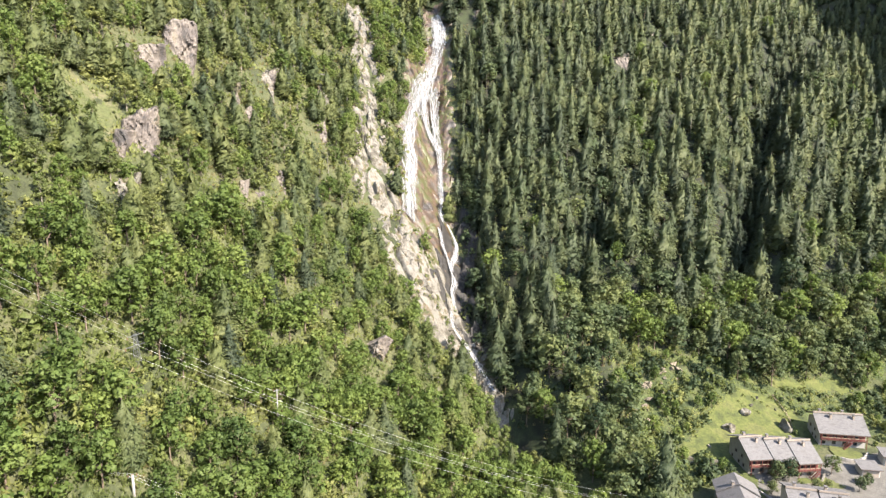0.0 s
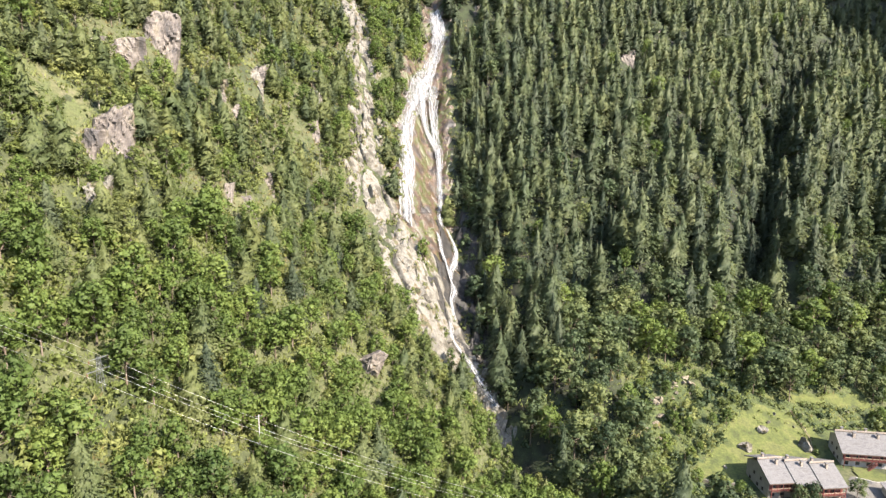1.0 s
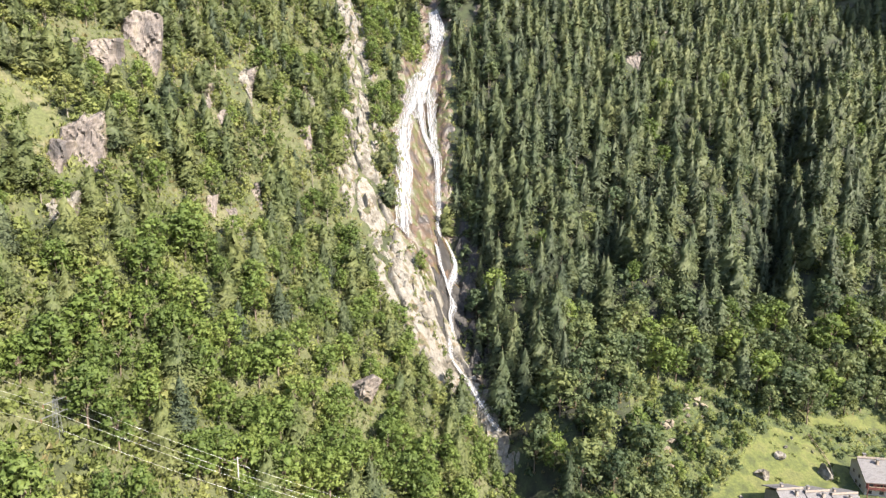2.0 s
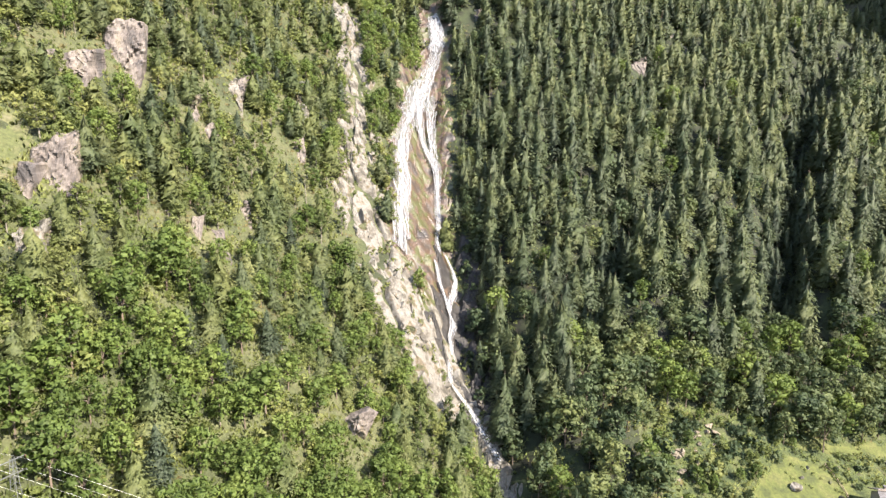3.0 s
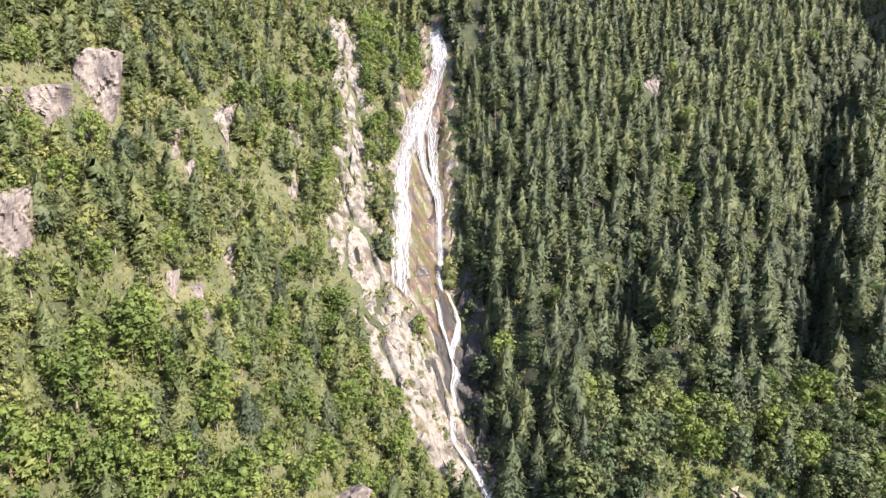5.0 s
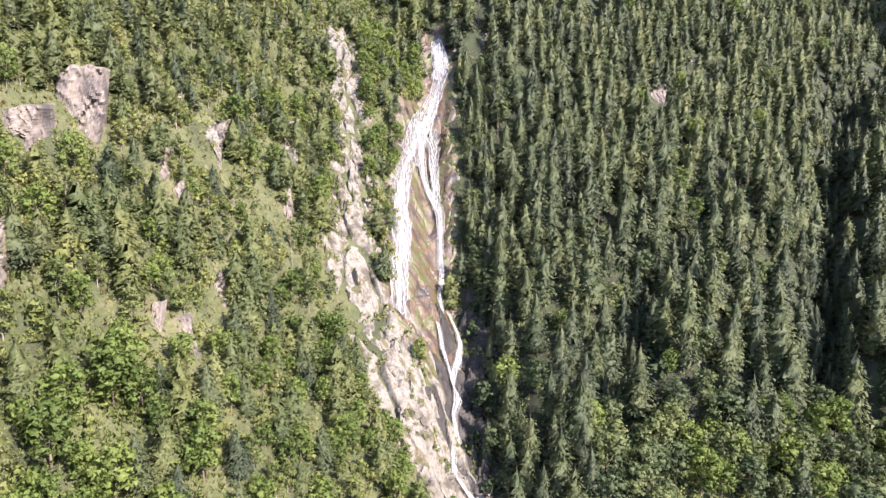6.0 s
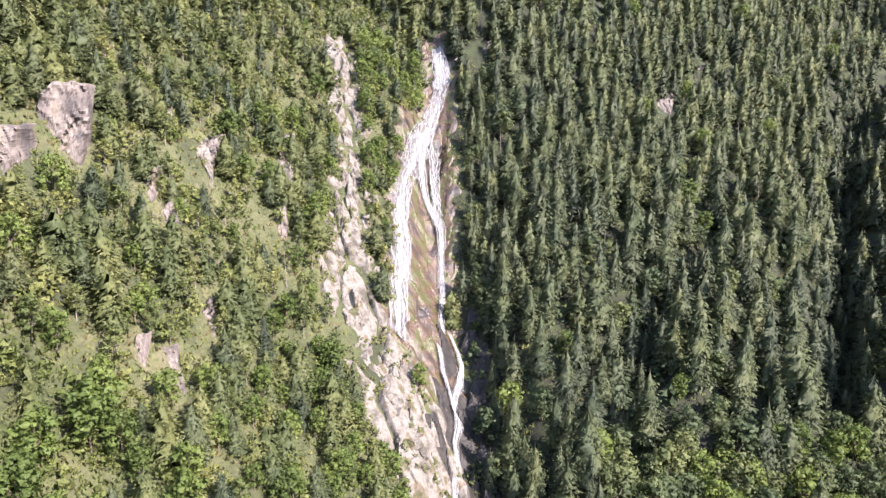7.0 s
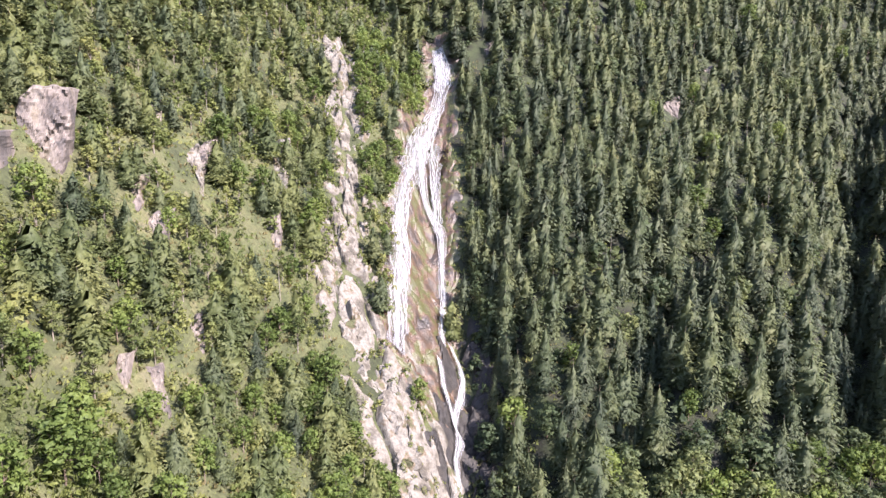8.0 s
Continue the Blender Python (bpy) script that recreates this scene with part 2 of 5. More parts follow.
sheet = part_of_sheet("ground", spread(-140, 330, 2.4, 2600, 22), spread(60, 500, 2.4, 2600, 22), GRASSY)
mids = np.array([p.center[:2] for p in sheet.data.polygons])
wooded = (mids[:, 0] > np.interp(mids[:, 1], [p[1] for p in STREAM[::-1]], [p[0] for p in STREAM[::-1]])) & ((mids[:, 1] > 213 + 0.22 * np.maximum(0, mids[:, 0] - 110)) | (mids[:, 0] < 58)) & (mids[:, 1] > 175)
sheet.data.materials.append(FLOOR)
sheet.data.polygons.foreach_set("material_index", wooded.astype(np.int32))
tagged(sheet, "steep grassy mountainside falling to a valley floor", "ground", kind="structure")


def line_gap(x, y, line):
    best = np.full(np.shape(x), 1e9)
    for (ax, ay), (bx, by) in zip(line, line[1:]):
        dx, dy = bx - ax, by - ay
        u = np.clip(((x - ax) * dx + (y - ay) * dy) / (dx * dx + dy * dy + 1e-9), 0, 1)
        best = np.minimum(best, np.hypot(x - ax - u * dx, y - ay - u * dy))
    return best


def inside(x, y, poly):
    x, y = np.asarray(x, float), np.asarray(y, float)
    r = np.zeros(x.shape, bool)
    for (ax, ay), (bx, by) in zip(poly, poly[1:] + poly[:1]):
        r ^= ((ay > y) != (by > y)) & (x < (bx - ax) * (y - ay) / (by - ay + 1e-12) + ax)
    return r


MEADOW = [(68, 176), (77, 184), (88, 194), (96, 201), (103, 203.5), (110, 202.5), (117, 199), (120, 193), (112, 185), (86, 176)]
TERRACE = [(100.5, 206), (112, 208.8), (123, 211), (134.5, 213.6), (146, 216), (144, 212.4), (131, 209.8), (121.4, 208), (110.7, 206.4)]
YARD = [(88, 170), (112, 172), (117, 178), (136, 179), (140, 150), (112, 146), (86, 156)]
CLEAR = [(-84, 154, 7.5), (-66, 207, 4.5), (-80, 166, 3), (-66, 240, 3), (-48, 188, 4), (-60, 198, 2.6), (-58, 226, 3.5), (-44, 214, 2.6), (-70, 190, 2.4), (-52, 205, 2.4), (-55, 181, 3.6), (-40, 190, 2.4)]


def draped(name, poly, material, label, category, lift=0.12, step=0.6):
    """A patch of another surface that follows the ground, with an uneven edge."""
    xs = np.arange(min(p[0] for p in poly) - 2, max(p[0] for p in poly) + 2, step)
    ys = np.arange(min(p[1] for p in poly) - 2, max(p[1] for p in poly) + 2, step)
    gx, gy = np.meshgrid(xs, ys, indexing="ij")
    z = land(gx, gy) + lift
    f = grid_faces(len(xs), len(ys))
    cx, cy = gx.ravel()[f].mean(1), gy.ravel()[f].mean(1)
    keep = inside(cx + 0.5 * np.sin(cy * 0.9 + 0.7 * cx), cy + 0.5 * np.sin(cx * 0.8 - 0.5 * cy), poly)
    f = f[keep]
    used = np.unique(f)
    new_id = np.full(gx.size, -1)
    new_id[used] = np.arange(len(used))
    ob = linked(name, np.c_[gx.ravel(), gy.ravel(), z.ravel()][used], new_id[f], [material])
    for p in ob.data.polygons:
        p.use_smooth = True
    return tagged(ob, label, category, kind="structure")


def ring(cx, cy, r, k=14):
    return [(cx + r * (1 + 0.25 * math.sin(3 * a + cx)) * math.cos(a), cy + r * (1 + 0.2 * math.sin(2 * a + cy)) * math.sin(a)) for a in (2 * math.pi * i / k for i in range(k))]


draped("meadow", [(58, 165), (60, 190), (58, 213), (84, 216), (112, 218), (140, 223), (176, 238), (168, 212), (150, 186), (132, 186), (118, 182), (86, 172), (70, 160)], RANKGRASS, "rank green grass on the bank round the meadow", "grass", 0.07, 1.0)
draped("meadow", MEADOW, LAWN, "bright mown meadow behind the chalets", "meadow", 0.16)
draped("meadow", TERRACE, LAWN, "mown terrace below the wood", "meadow", 0.16)
draped("pavement", YARD, GRAVEL, "pale gravel yard between the houses", "yard", 0.12)
draped("meadow", [(86.4, 170.6), (89.6, 169.4), (88.8, 161.5), (84.4, 160.2)], LAWN, "small mown lawn between the houses", "lawn", 0.22)
draped("meadow", [(101, 165.6), (106.5, 167.2), (110.4, 166.1), (112.7, 162.6), (107, 160.9), (99.9, 162.4)], LAWN, "small mown lawn in front of the chalet", "lawn", 0.22)
for cx, cy, r in CLEAR:
    draped("meadow", ring(cx, cy, r), DRYGRASS, "dry yellow grass on a clearing of the slope", "grass", 0.3)

# ---- rock ----
UPPER_BED = [(-4, 349), (-2, 337), (-5, 322), (-8, 306)]
FALL_BED = [(-8, 308), (-8, 290), (-7, 270), (-7, 255), (-6, 240)]
SLABS = [(-26, 238), (-18, 228), (-12, 217), (-5, 210), (0, 206)]
BED = [(0, 205), (7, 206), (14, 200), (19, 192)]
GORGE = [(0, 250), (4, 240), (2, 228), (2, 215), (6, 207)]
STRIPE = [(-42, 330), (-38, 314), (-35, 300), (-32, 285), (-30, 270), (-27, 255), (-26, 240)]


def facets(x, y, size, seed, tilt, crack=0.35):
    """Height of a blocky rock face: every block a plane of its own lean."""
    d, p = noise.voronoi(Vector((x / size, y / size, seed)))
    q = p[0]
    r = noise.cell_vector(q * 7.31 + Vector((seed, 3.1, 1.7)))
    return (r.x - 0.5) + tilt * ((r.y - 0.5) * (x / size - q.x) + (r.z - 0.5) * (y / size - q.y)) - crack * max(0.0, 0.12 - (d[1] - d[0])) / 0.12


def crag_height(x, y, seed=2.0, rough=1.0):
    block_size = 9.5 if seed in (6.0, 11.0) else 6.0 if seed == 9.0 else 5.0
    wx, wy = x + 0.9 * math.sin(y * 0.5), y + 0.9 * math.sin(x * 0.6)
    if seed in (6.0, 9.0, 11.0):
        wx, wy = wx + 0.35 * wy, wy * 0.8
        fine = 0.5 if seed == 9.0 else 0.34
        return rough * (1.9 * facets(wx, wy * 0.6, block_size, seed, 1.5, 0.9) + fine * facets(wx + 0.5 * wy, wy * 0.8, block_size * 0.36, seed + 5, 1.4, 0.8))
    return rough * (1.7 * facets(wx, wy * 0.7, block_size, seed, 1.3) + 0.28 * facets(wx, wy * 0.8, block_size * 0.36, seed + 5, 1.3))


def bed_height(x, y, seed, rough):
    return float(land(x, y)) + 0.5 + 0.8 * rough + crag_height(x, y, seed, rough)


def crag(name, line, half, material, label, seed, rough, step=0.5, broken=0.0):
    """A band of bare rock that stands out of the slope along a line in plan."""
    xs = np.arange(min(p[0] for p in line) - half - 4, max(p[0] for p in line) + half + 4, step)
    ys = np.arange(min(p[1] for p in line) - half - 4, max(p[1] for p in line) + half + 4, step)
    gx, gy = np.meshgrid(xs, ys, indexing="ij")
    gap = line_gap(gx, gy, line) + 1.1 * np.sin(gx * 0.75 + 2.1 * np.sin(gy * 0.33 + seed)) + 0.9 * np.sin(gy * 1.1 + seed)
    if broken:
        gap = gap + broken * (np.sin(gy * 0.31 + 1.7 * np.sin(gx * 0.4)) * np.sin(gx * 0.5 + gy * 0.16) + 0.6 * np.sin(gx * 0.9 - gy * 0.7))
    mask = np.clip((half + 1.5 - gap) / 3.0, 0, 1)
    z = land(gx, gy)
    h = np.zeros(gx.shape)
    for i, j in zip(*np.nonzero(mask > 0)):
        h[i, j] = crag_height(gx[i, j], gy[i, j], seed, rough)
    z = z + np.where(mask > 0, (0.5 + 0.8 * rough + h) * mask - 1.6 * (1 - mask), -1.6)
    f = grid_faces(len(xs), len(ys))
    f = f[(mask.ravel()[f] > 0).any(1)]
    used = np.unique(f)
    back = np.full(gx.size, -1)
    back[used] = np.arange(len(used))
    ob = linked(name, np.c_[gx.ravel(), gy.ravel(), z.ravel()][used], back[f], [material], flat=True)
    return tagged(ob, label, "cliff", kind="structure")


crag("cliff", FALL_BED, 12.5, RUSTROCK, "wet rust-stained and mossy rock face under the waterfall", 2.0, 0.5)
crag("cliff", UPPER_BED, 8.5, RUSTROCK, "wet rust-stained rock at the head of the waterfall", 2.0, 0.5)
crag("cliff", SLABS, 9.0, GRANITE, "pale bare granite slabs beside the stream", 6.0, 1.3, 0.36)
crag("cliff", [(-13, 236), (-8, 228), (-3, 220), (1, 212)], 7.0, GRANITE, "smooth pale rock hump above the gorge", 11.0, 1.25, 0.36)
crag("cliff", [(11, 262), (11, 246), (12, 232), (13, 218), (16, 206)], 4.5, SHADEROCK, "rock wall of the gorge, colour darkened for shade", 13.0, 1.6)
crag("cliff", BED, 3.6, GRANITE, "pale washed rock along the stream bed", 15.0, 1.0)
crag("cliff", GORGE, 5.5, SHADEROCK, "wet rock walls of the narrow gorge, colour darkened for shade", 4.0, 1.0)
crag("cliff", STRIPE, 5.6, GRANITE, "steep band of broken pale rock beside the waterfall", 9.0, 1.7, 0.4, broken=4.2)


def boulder(name, at, size, material, label, seed, turn=0.0, group="", lean=0.0, cuts=11):
    """Rock with broken flat faces and worn corners, sunk into the ground."""
    rnd = random.Random(seed)
    bm = bmesh.new()
    got = bmesh.ops.create_icosphere(bm, subdivisions=4 if max(size) > 5 else 3, radius=1.0)
    planes = []
    for _ in range(cuts):
        d = Vector((rnd.gauss(0, 1), rnd.gauss(-0.2, 1), rnd.gauss(0.1, 0.9))).normalized()
        planes.append((d, rnd.uniform(0.34, 0.72)))
    for v in got["verts"]:
        o = v.co.copy()
        p = o.copy()
        for d, r in planes:
            over = p.dot(d) - r
            if over > 0:
                p -= d * over
        crack = noise.voronoi(p * 2.2 + Vector((seed, 0, 0)))[0]
        p += o * (0.10 * noise.noise(p * 2.5 + Vector((seed, 0, 0))) + 0.06 * noise.noise(p * 8 + Vector((0, seed, 0))) - 0.10 * max(0.0, 0.1 - (crack[1] - crack[0])) / 0.1)
        v.co = Vector((p.x * size[0], p.y * size[1], p.z * size[2]))
    me = bpy.data.meshes.new(name)
    bm.to_mesh(me)
    bm.free()
    me.materials.append(material)
    ob = new(name, me)
    ob.matrix_world = pose(at[0], at[1], at[2], lean, 0, turn)
    return tagged(ob, label, "rock", group)


def on_land(x, y, dz=0.0):
    return (x, y, float(land(x, y)) + dz)


def outcrop(x, y, w, h, seed, turn, lie, material, label):
    """A bare cliff block that stands out of the slope: a steep front of leaning planes, broken edges, a top that runs back into the ground."""
    rnd = random.Random(seed)
    nu, nv = 30, 34
    lean, shear = lie * rnd.uniform(0.9, 1.1), rnd.uniform(0.0, 0.4)
    low = rnd.uniform(0.0, 0.45)
    verts = []
    for i in range(nu):
        for j in range(nv):
            u, t = 2 * i / (nu - 1) - 1, j / (nv - 1)
            px, pz = u * w * 0.54, (t * 1.35 - 0.35) * h
            edge = 0.85 + 0.28 * noise.noise(Vector((t * 3.1, seed, 0.5)))
            crest = 0.92 - low * (0.5 - 0.5 * u) + 0.16 * noise.noise(Vector((u * 2.3, seed, 7.5)))
            py = lean * pz + 0.15 * w * facets(px + shear * pz, pz * 0.6, 0.55 * w, seed, 1.6, 0.15) + 0.05 * w * facets(px + 0.6 * pz, pz * 0.4, 0.15 * w, seed + 3, 1.7, 0.7) + 0.25 * noise.noise(Vector((px * 0.9 + 0.5 * pz, pz * 0.5, seed)))
            py += 0.7 * w * max(0.0, abs(u) - edge + 0.12) / 0.3 + 1.9 * h * max(0.0, pz / h - crest)
            pz -= 0.5 * h * max(0.0, pz / h - crest)
            verts.append((px + shear * 0.5 * pz, py, pz))
    ob = linked("rock", verts, grid_faces(nu, nv), [material], flat=True)
    ob.matrix_world = pose(x, y, float(land(x, y)) - 0.16 * h, 0, 0, turn)
    return tagged(ob, label, "rock", "outcrops on the slope")


# place, width, height and turn of each bare outcrop
CRAGS = [(-72.8, 153.0, 8.6, 12.5, 24), (-76.0, 148.5, 4.2, 6.5, 10), (-70.3, 140.0, 6.0, 9.0, 30), (-81.7, 202.0, 10.0, 16.5, 26), (-86.4, 186.8, 9.5, 7.5, 12), (-88.5, 177.2, 4.0, 6.8, 8), (-84.4, 189.0, 5.0, 6.0, 30),
         (-73.1, 236.4, 3.0, 8.5, 30), (-63.9, 235.4, 7.7, 7.7, 14), (-48.0, 254.5, 9.6, 15.5, 22), (-45.9, 234.4, 7.8, 15.0, 18), (-62.3, 230.0, 6.2, 12.5, 26), (-62.8, 207.0, 5.5, 7.0, 12), (-69.2, 211.0, 6.2, 6.5, 20),
         (-52.1, 179.7, 6.8, 8.0, 30), (-56.4, 177.4, 2.6, 5.4, 12), (-61.7, 174.2, 4.2, 10.0, 26), (-49.4, 194.4, 4.4, 11.0, 30), (94.1, 348.0, 9.0, 13.0, -8), (122.1, 375.5, 13.0, 11.0, 4), (13.8, 346.0, 9.0, 12.0, -14)]
for i, (x, y, w, h, turn) in enumerate(CRAGS):
    outcrop(x, y, w, h, 3.0 + 1.7 * i, turn, 0.28 if i < 4 else 0.5 if i < 8 else 0.74, GRANITE if i in (2, 9, 11) else GREYROCK, "weathered grey rock face standing out of the wooded slope")
boulder("boulder", on_land(-18.5, 170, 2.6), (5.6, 4.4, 5.0), GREYROCK, "large grey boulder with a white broken face", 41, 20, cuts=8)
for i, (x, y, s) in enumerate([(91.5, 188.5, 2.8), (98.7, 194.5, 2.3), (110.3, 191.5, 3.2), (110.8, 198, 0.9), (102.2, 197.7, 1.0), (106, 201, 0.8), (116, 203, 0.7), (134, 208, 0.9), (82, 181, 0.8)]):
    boulder("boulder", on_land(x, y, 0.3 * s), (s, s * 0.9, s * 0.95), GRANITE, "pale boulder lying in the meadow", 60 + i, i * 41, "boulders in the meadow")
rnd = random.Random(5)
for i in range(58):
    u = rnd.random()
    k = min(int(u * 4), 3)
    line = [(3.2, 214), (3.5, 208.6), (6.5, 207), (12.6, 202.5), (17, 197)]
    (ax, ay), (bx, by) = line[k], line[k + 1]
    w = rnd.random()
    s = (0.5 + 1.5 * rnd.random() ** 2) if i else 2.6
    boulder("boulder", on_land(ax + (bx - ax) * w + rnd.uniform(-3, 5), ay + (by - ay) * w + rnd.uniform(-2, 3), 0.6), (s * 1.2, s, s * 0.8), GRANITE, "pale washed boulder in the stream bed", 100 + i, rnd.uniform(0, 180), "boulders in the stream bed")
# broken slabs that lie on the bare granite
for i in range(24):
    (ax, ay), (bx, by) = rnd.choice(list(zip(SLABS, SLABS[1:])))
    w = rnd.random()
    x, y = ax + (bx - ax) * w + rnd.uniform(-7, 7), ay + (by - ay) * w
    s = 0.8 + 1.6 * rnd.random() ** 2
    boulder("boulder", (x, y, bed_height(x, y, 6.0, 1.3) - 0.3 * s), (s * 1.25, s * 1.1, s * 1.35), GRANITE, "pale broken granite slab on the bare rock", 300 + i, rnd.uniform(-40, 40), "slabs on the bare rock", -30, 8)
for i in range(26):
    x, y = rnd.choice([(68, 197), (74, 204), (80, 207), (66, 191)])
    s = rnd.uniform(0.5, 1.5)
    boulder("boulder", on_land(x + rnd.gauss(0, 2.2), y + rnd.gauss(0, 2.2), 0.3 * s), (s * 1.3, s, s * 0.8), SCREE, "brown broken stone on the scree bank", 200 + i, rnd.uniform(0, 180), "stones on the scree bank")

# ---- the waterfall ----
water, wn, wl, wp = nodes_of("foaming_water")
wp.inputs["Base Color"].default_value = (0.86, 0.88, 0.90, 1)
wp.inputs["Roughness"].default_value = 0.45
wtex = noise_node(wn, wl, 2.2, 5, 0.7, (1, 0.35, 0.35))
wl.new(ramp_node(wn, wl, wtex.outputs["Fac"], [(0.3, (0.17, 0.175, 0.18)), (0.6, (0.29, 0.29, 0.29))]).outputs["Color"], wp.inputs["Base Color"])
bump_node(wn, wl, wp, wtex.outputs["Fac"], 0.15, 0.1)
veil, vn, vl, vp = nodes_of("thin_water_veil")
vp.inputs["Base Color"].default_value = (0.245, 0.247, 0.249, 1)
vp.inputs["Roughness"].default_value = 0.4
vtex = noise_node(vn, vl, 1.6, 5, 0.75, (2.2, 0.14, 0.14))
vl.new(ramp_node(vn, vl, vtex.outputs["Fac"], [(0.40, (0.02, 0.02, 0.02)), (0.66, (0.62, 0.62, 0.62))]).outputs["Color"], vp.inputs["Alpha"])


sheet_water, sn, sl, sp = nodes_of("white_water_sheet")
sp.inputs["Roughness"].default_value = 0.45
stex = noise_node(sn, sl, 1.7, 5, 0.7, (2.4, 0.16, 0.16))
sl.new(ramp_node(sn, sl, stex.outputs["Fac"], [(0.3, (0.17, 0.18, 0.192)), (0.6, (0.275, 0.278, 0.282))]).outputs["Color"], sp.inputs["Base Color"])
sl.new(ramp_node(sn, sl, stex.outputs["Fac"], [(0.36, (0.05, 0.05, 0.05)), (0.60, (0.9, 0.9, 0.9))]).outputs["Color"], sp.inputs["Alpha"])


def smooth_line(pts, n):
    p = np.array(pts, float)
    p = np.r_[[2 * p[0] - p[1]], p, [2 * p[-1] - p[-2]]]
    out = []
    for u in np.linspace(0, len(pts) - 1 - 1e-6, n):
        k = int(u)
        t = u - k
        a, b, c, d = p[k:k + 4]
        out.append(0.5 * (2 * b + (c - a) * t + (2 * a - 5 * b + 4 * c - d) * t * t + (3 * b - 3 * c + d - a) * t ** 3))
    return np.array(out)


falls = new("waterfall")
tagged(falls, "white foaming waterfall sliding down a high rust-brown rock face", "waterfall")


def surface(x, y):
    """The rock under the water."""
    z = float(land(x, y))
    if y > 236:
        z = max(z, bed_height(x, y, 2.0, 0.5))
    if y < 246:
        if line_gap(x, y, BED) < 3.5:
            z = max(z, bed_height(x, y, 15.0, 1.0))
        z = max(z, bed_height(x, y, 6.0, 1.3) if line_gap(x, y, SLABS) < 6 else z, bed_height(x, y, 4.0, 1.0) if line_gap(x, y, GORGE) < 5 else z)
    return z


WX, WY, CELL = -24.0, 188.0, 0.7
ROCK = np.array([[surface(WX + CELL * i, WY + CELL * j) for j in range(240)] for i in range(70)])
pad = np.pad(ROCK, 1, mode="edge")
tops = np.max([pad[i:i + 70, j:j + 240] for i in range(3) for j in range(3)], axis=0)
for _ in range(3):
    pad = np.pad(tops, 1, mode="edge")
    tops = np.mean([pad[i:i + 70, j:j + 240] for i in range(3) for j in range(3)], axis=0)


def wet(x, y):
    """The water's surface: it rides over the hollows of the rock."""
    i, j = (x - WX) / CELL, (y - WY) / CELL
    a, b = int(i), int(j)
    u, w = i - a, j - b
    return (tops[a, b] * (1 - u) + tops[a + 1, b] * u) * (1 - w) + (tops[a, b + 1] * (1 - u) + tops[a + 1, b + 1] * u) * w


def strand(pts, widths, ribbons, seed, thick=(0.09, 0.26), full=0.0, n=90):
    """One arm of the fall: a thin veil on the rock and many white ribbons that part and join."""
    rnd = random.Random(seed)
    mid = smooth_line([p[:2] for p in pts], n)
    wide = np.interp(np.linspace(0, 1, n), np.linspace(0, 1, len(widths)), widths)
    down = np.array((0.12, -0.74, 0.66))
    for share, material, label, lift in ((1.0, veil, "thin broken sheet of water", 0.2), (full, sheet_water, "white foaming sheet of water", 0.27)):
        if not share:
            continue
        v, f, m = [], [], 9
        for i in range(n):
            for j in range(m):
                x, y = mid[i, 0] + share * wide[i] * ((1 + 0.16 * math.sin(i * 0.55 + seed)) * (j / (m - 1) - 0.5) + 0.09 * math.sin(i * 0.31 + seed)), mid[i, 1]
                v.append((x, y, wet(x, y) + lift))
        f = [(i * m + j, i * m + j + 1, (i + 1) * m + j + 1, (i + 1) * m + j) for i in range(n - 1) for j in range(m - 1)]
        ob = linked("water_veil", v, f, [material], falls, None, np.tile(down, (len(v), 1)))
        tagged(ob, label)
    v, f = [], []
    for r in range(ribbons):
        a, b = sorted((rnd.uniform(-0.25, 0.75), rnd.uniform(0.35, 1.25)))
        if b - a < 0.3:
            b = a + 0.3
        i0, i1 = max(0, int(a * n)), min(n - 1, int(b * n))
        off, ph, fr, am = rnd.uniform(-0.46, 0.46), rnd.uniform(0, 6.3), rnd.uniform(0.10, 0.3), rnd.uniform(0.06, 0.2)
        w0, lift = rnd.uniform(*thick), rnd.uniform(0.3, 0.55)
        base = len(v)
        for i in range(i0, i1 + 1):
            o = np.clip(off + am * math.sin(ph + fr * i) + 0.04 * math.sin(ph * 3 + i * 0.9), -0.5, 0.5) * wide[i]
            e = (i - i0) / max(1, i1 - i0)
            w = w0 * (0.3 + 0.7 * math.sin(math.pi * min(1, max(0, 0.08 + 0.84 * e)))) * (1 + 0.15 * math.sin(i * 0.7 + ph))
            x, y = mid[i, 0] + o, mid[i, 1]
            z = wet(x, y) + lift
            v += [(x - w, y, z - 0.03), (x, y - 0.05, z + 0.05), (x + w, y, z - 0.03)]
        for i in range(i1 - i0):
            k = base + 3 * i
            f += [(k, k + 1, k + 4, k + 3), (k + 1, k + 2, k + 5, k + 4)]
    ob = linked("water_strand", v, f, [water], falls, None, np.tile(down, (len(v), 1)))
    for p in ob.data.polygons:
        p.use_smooth = True


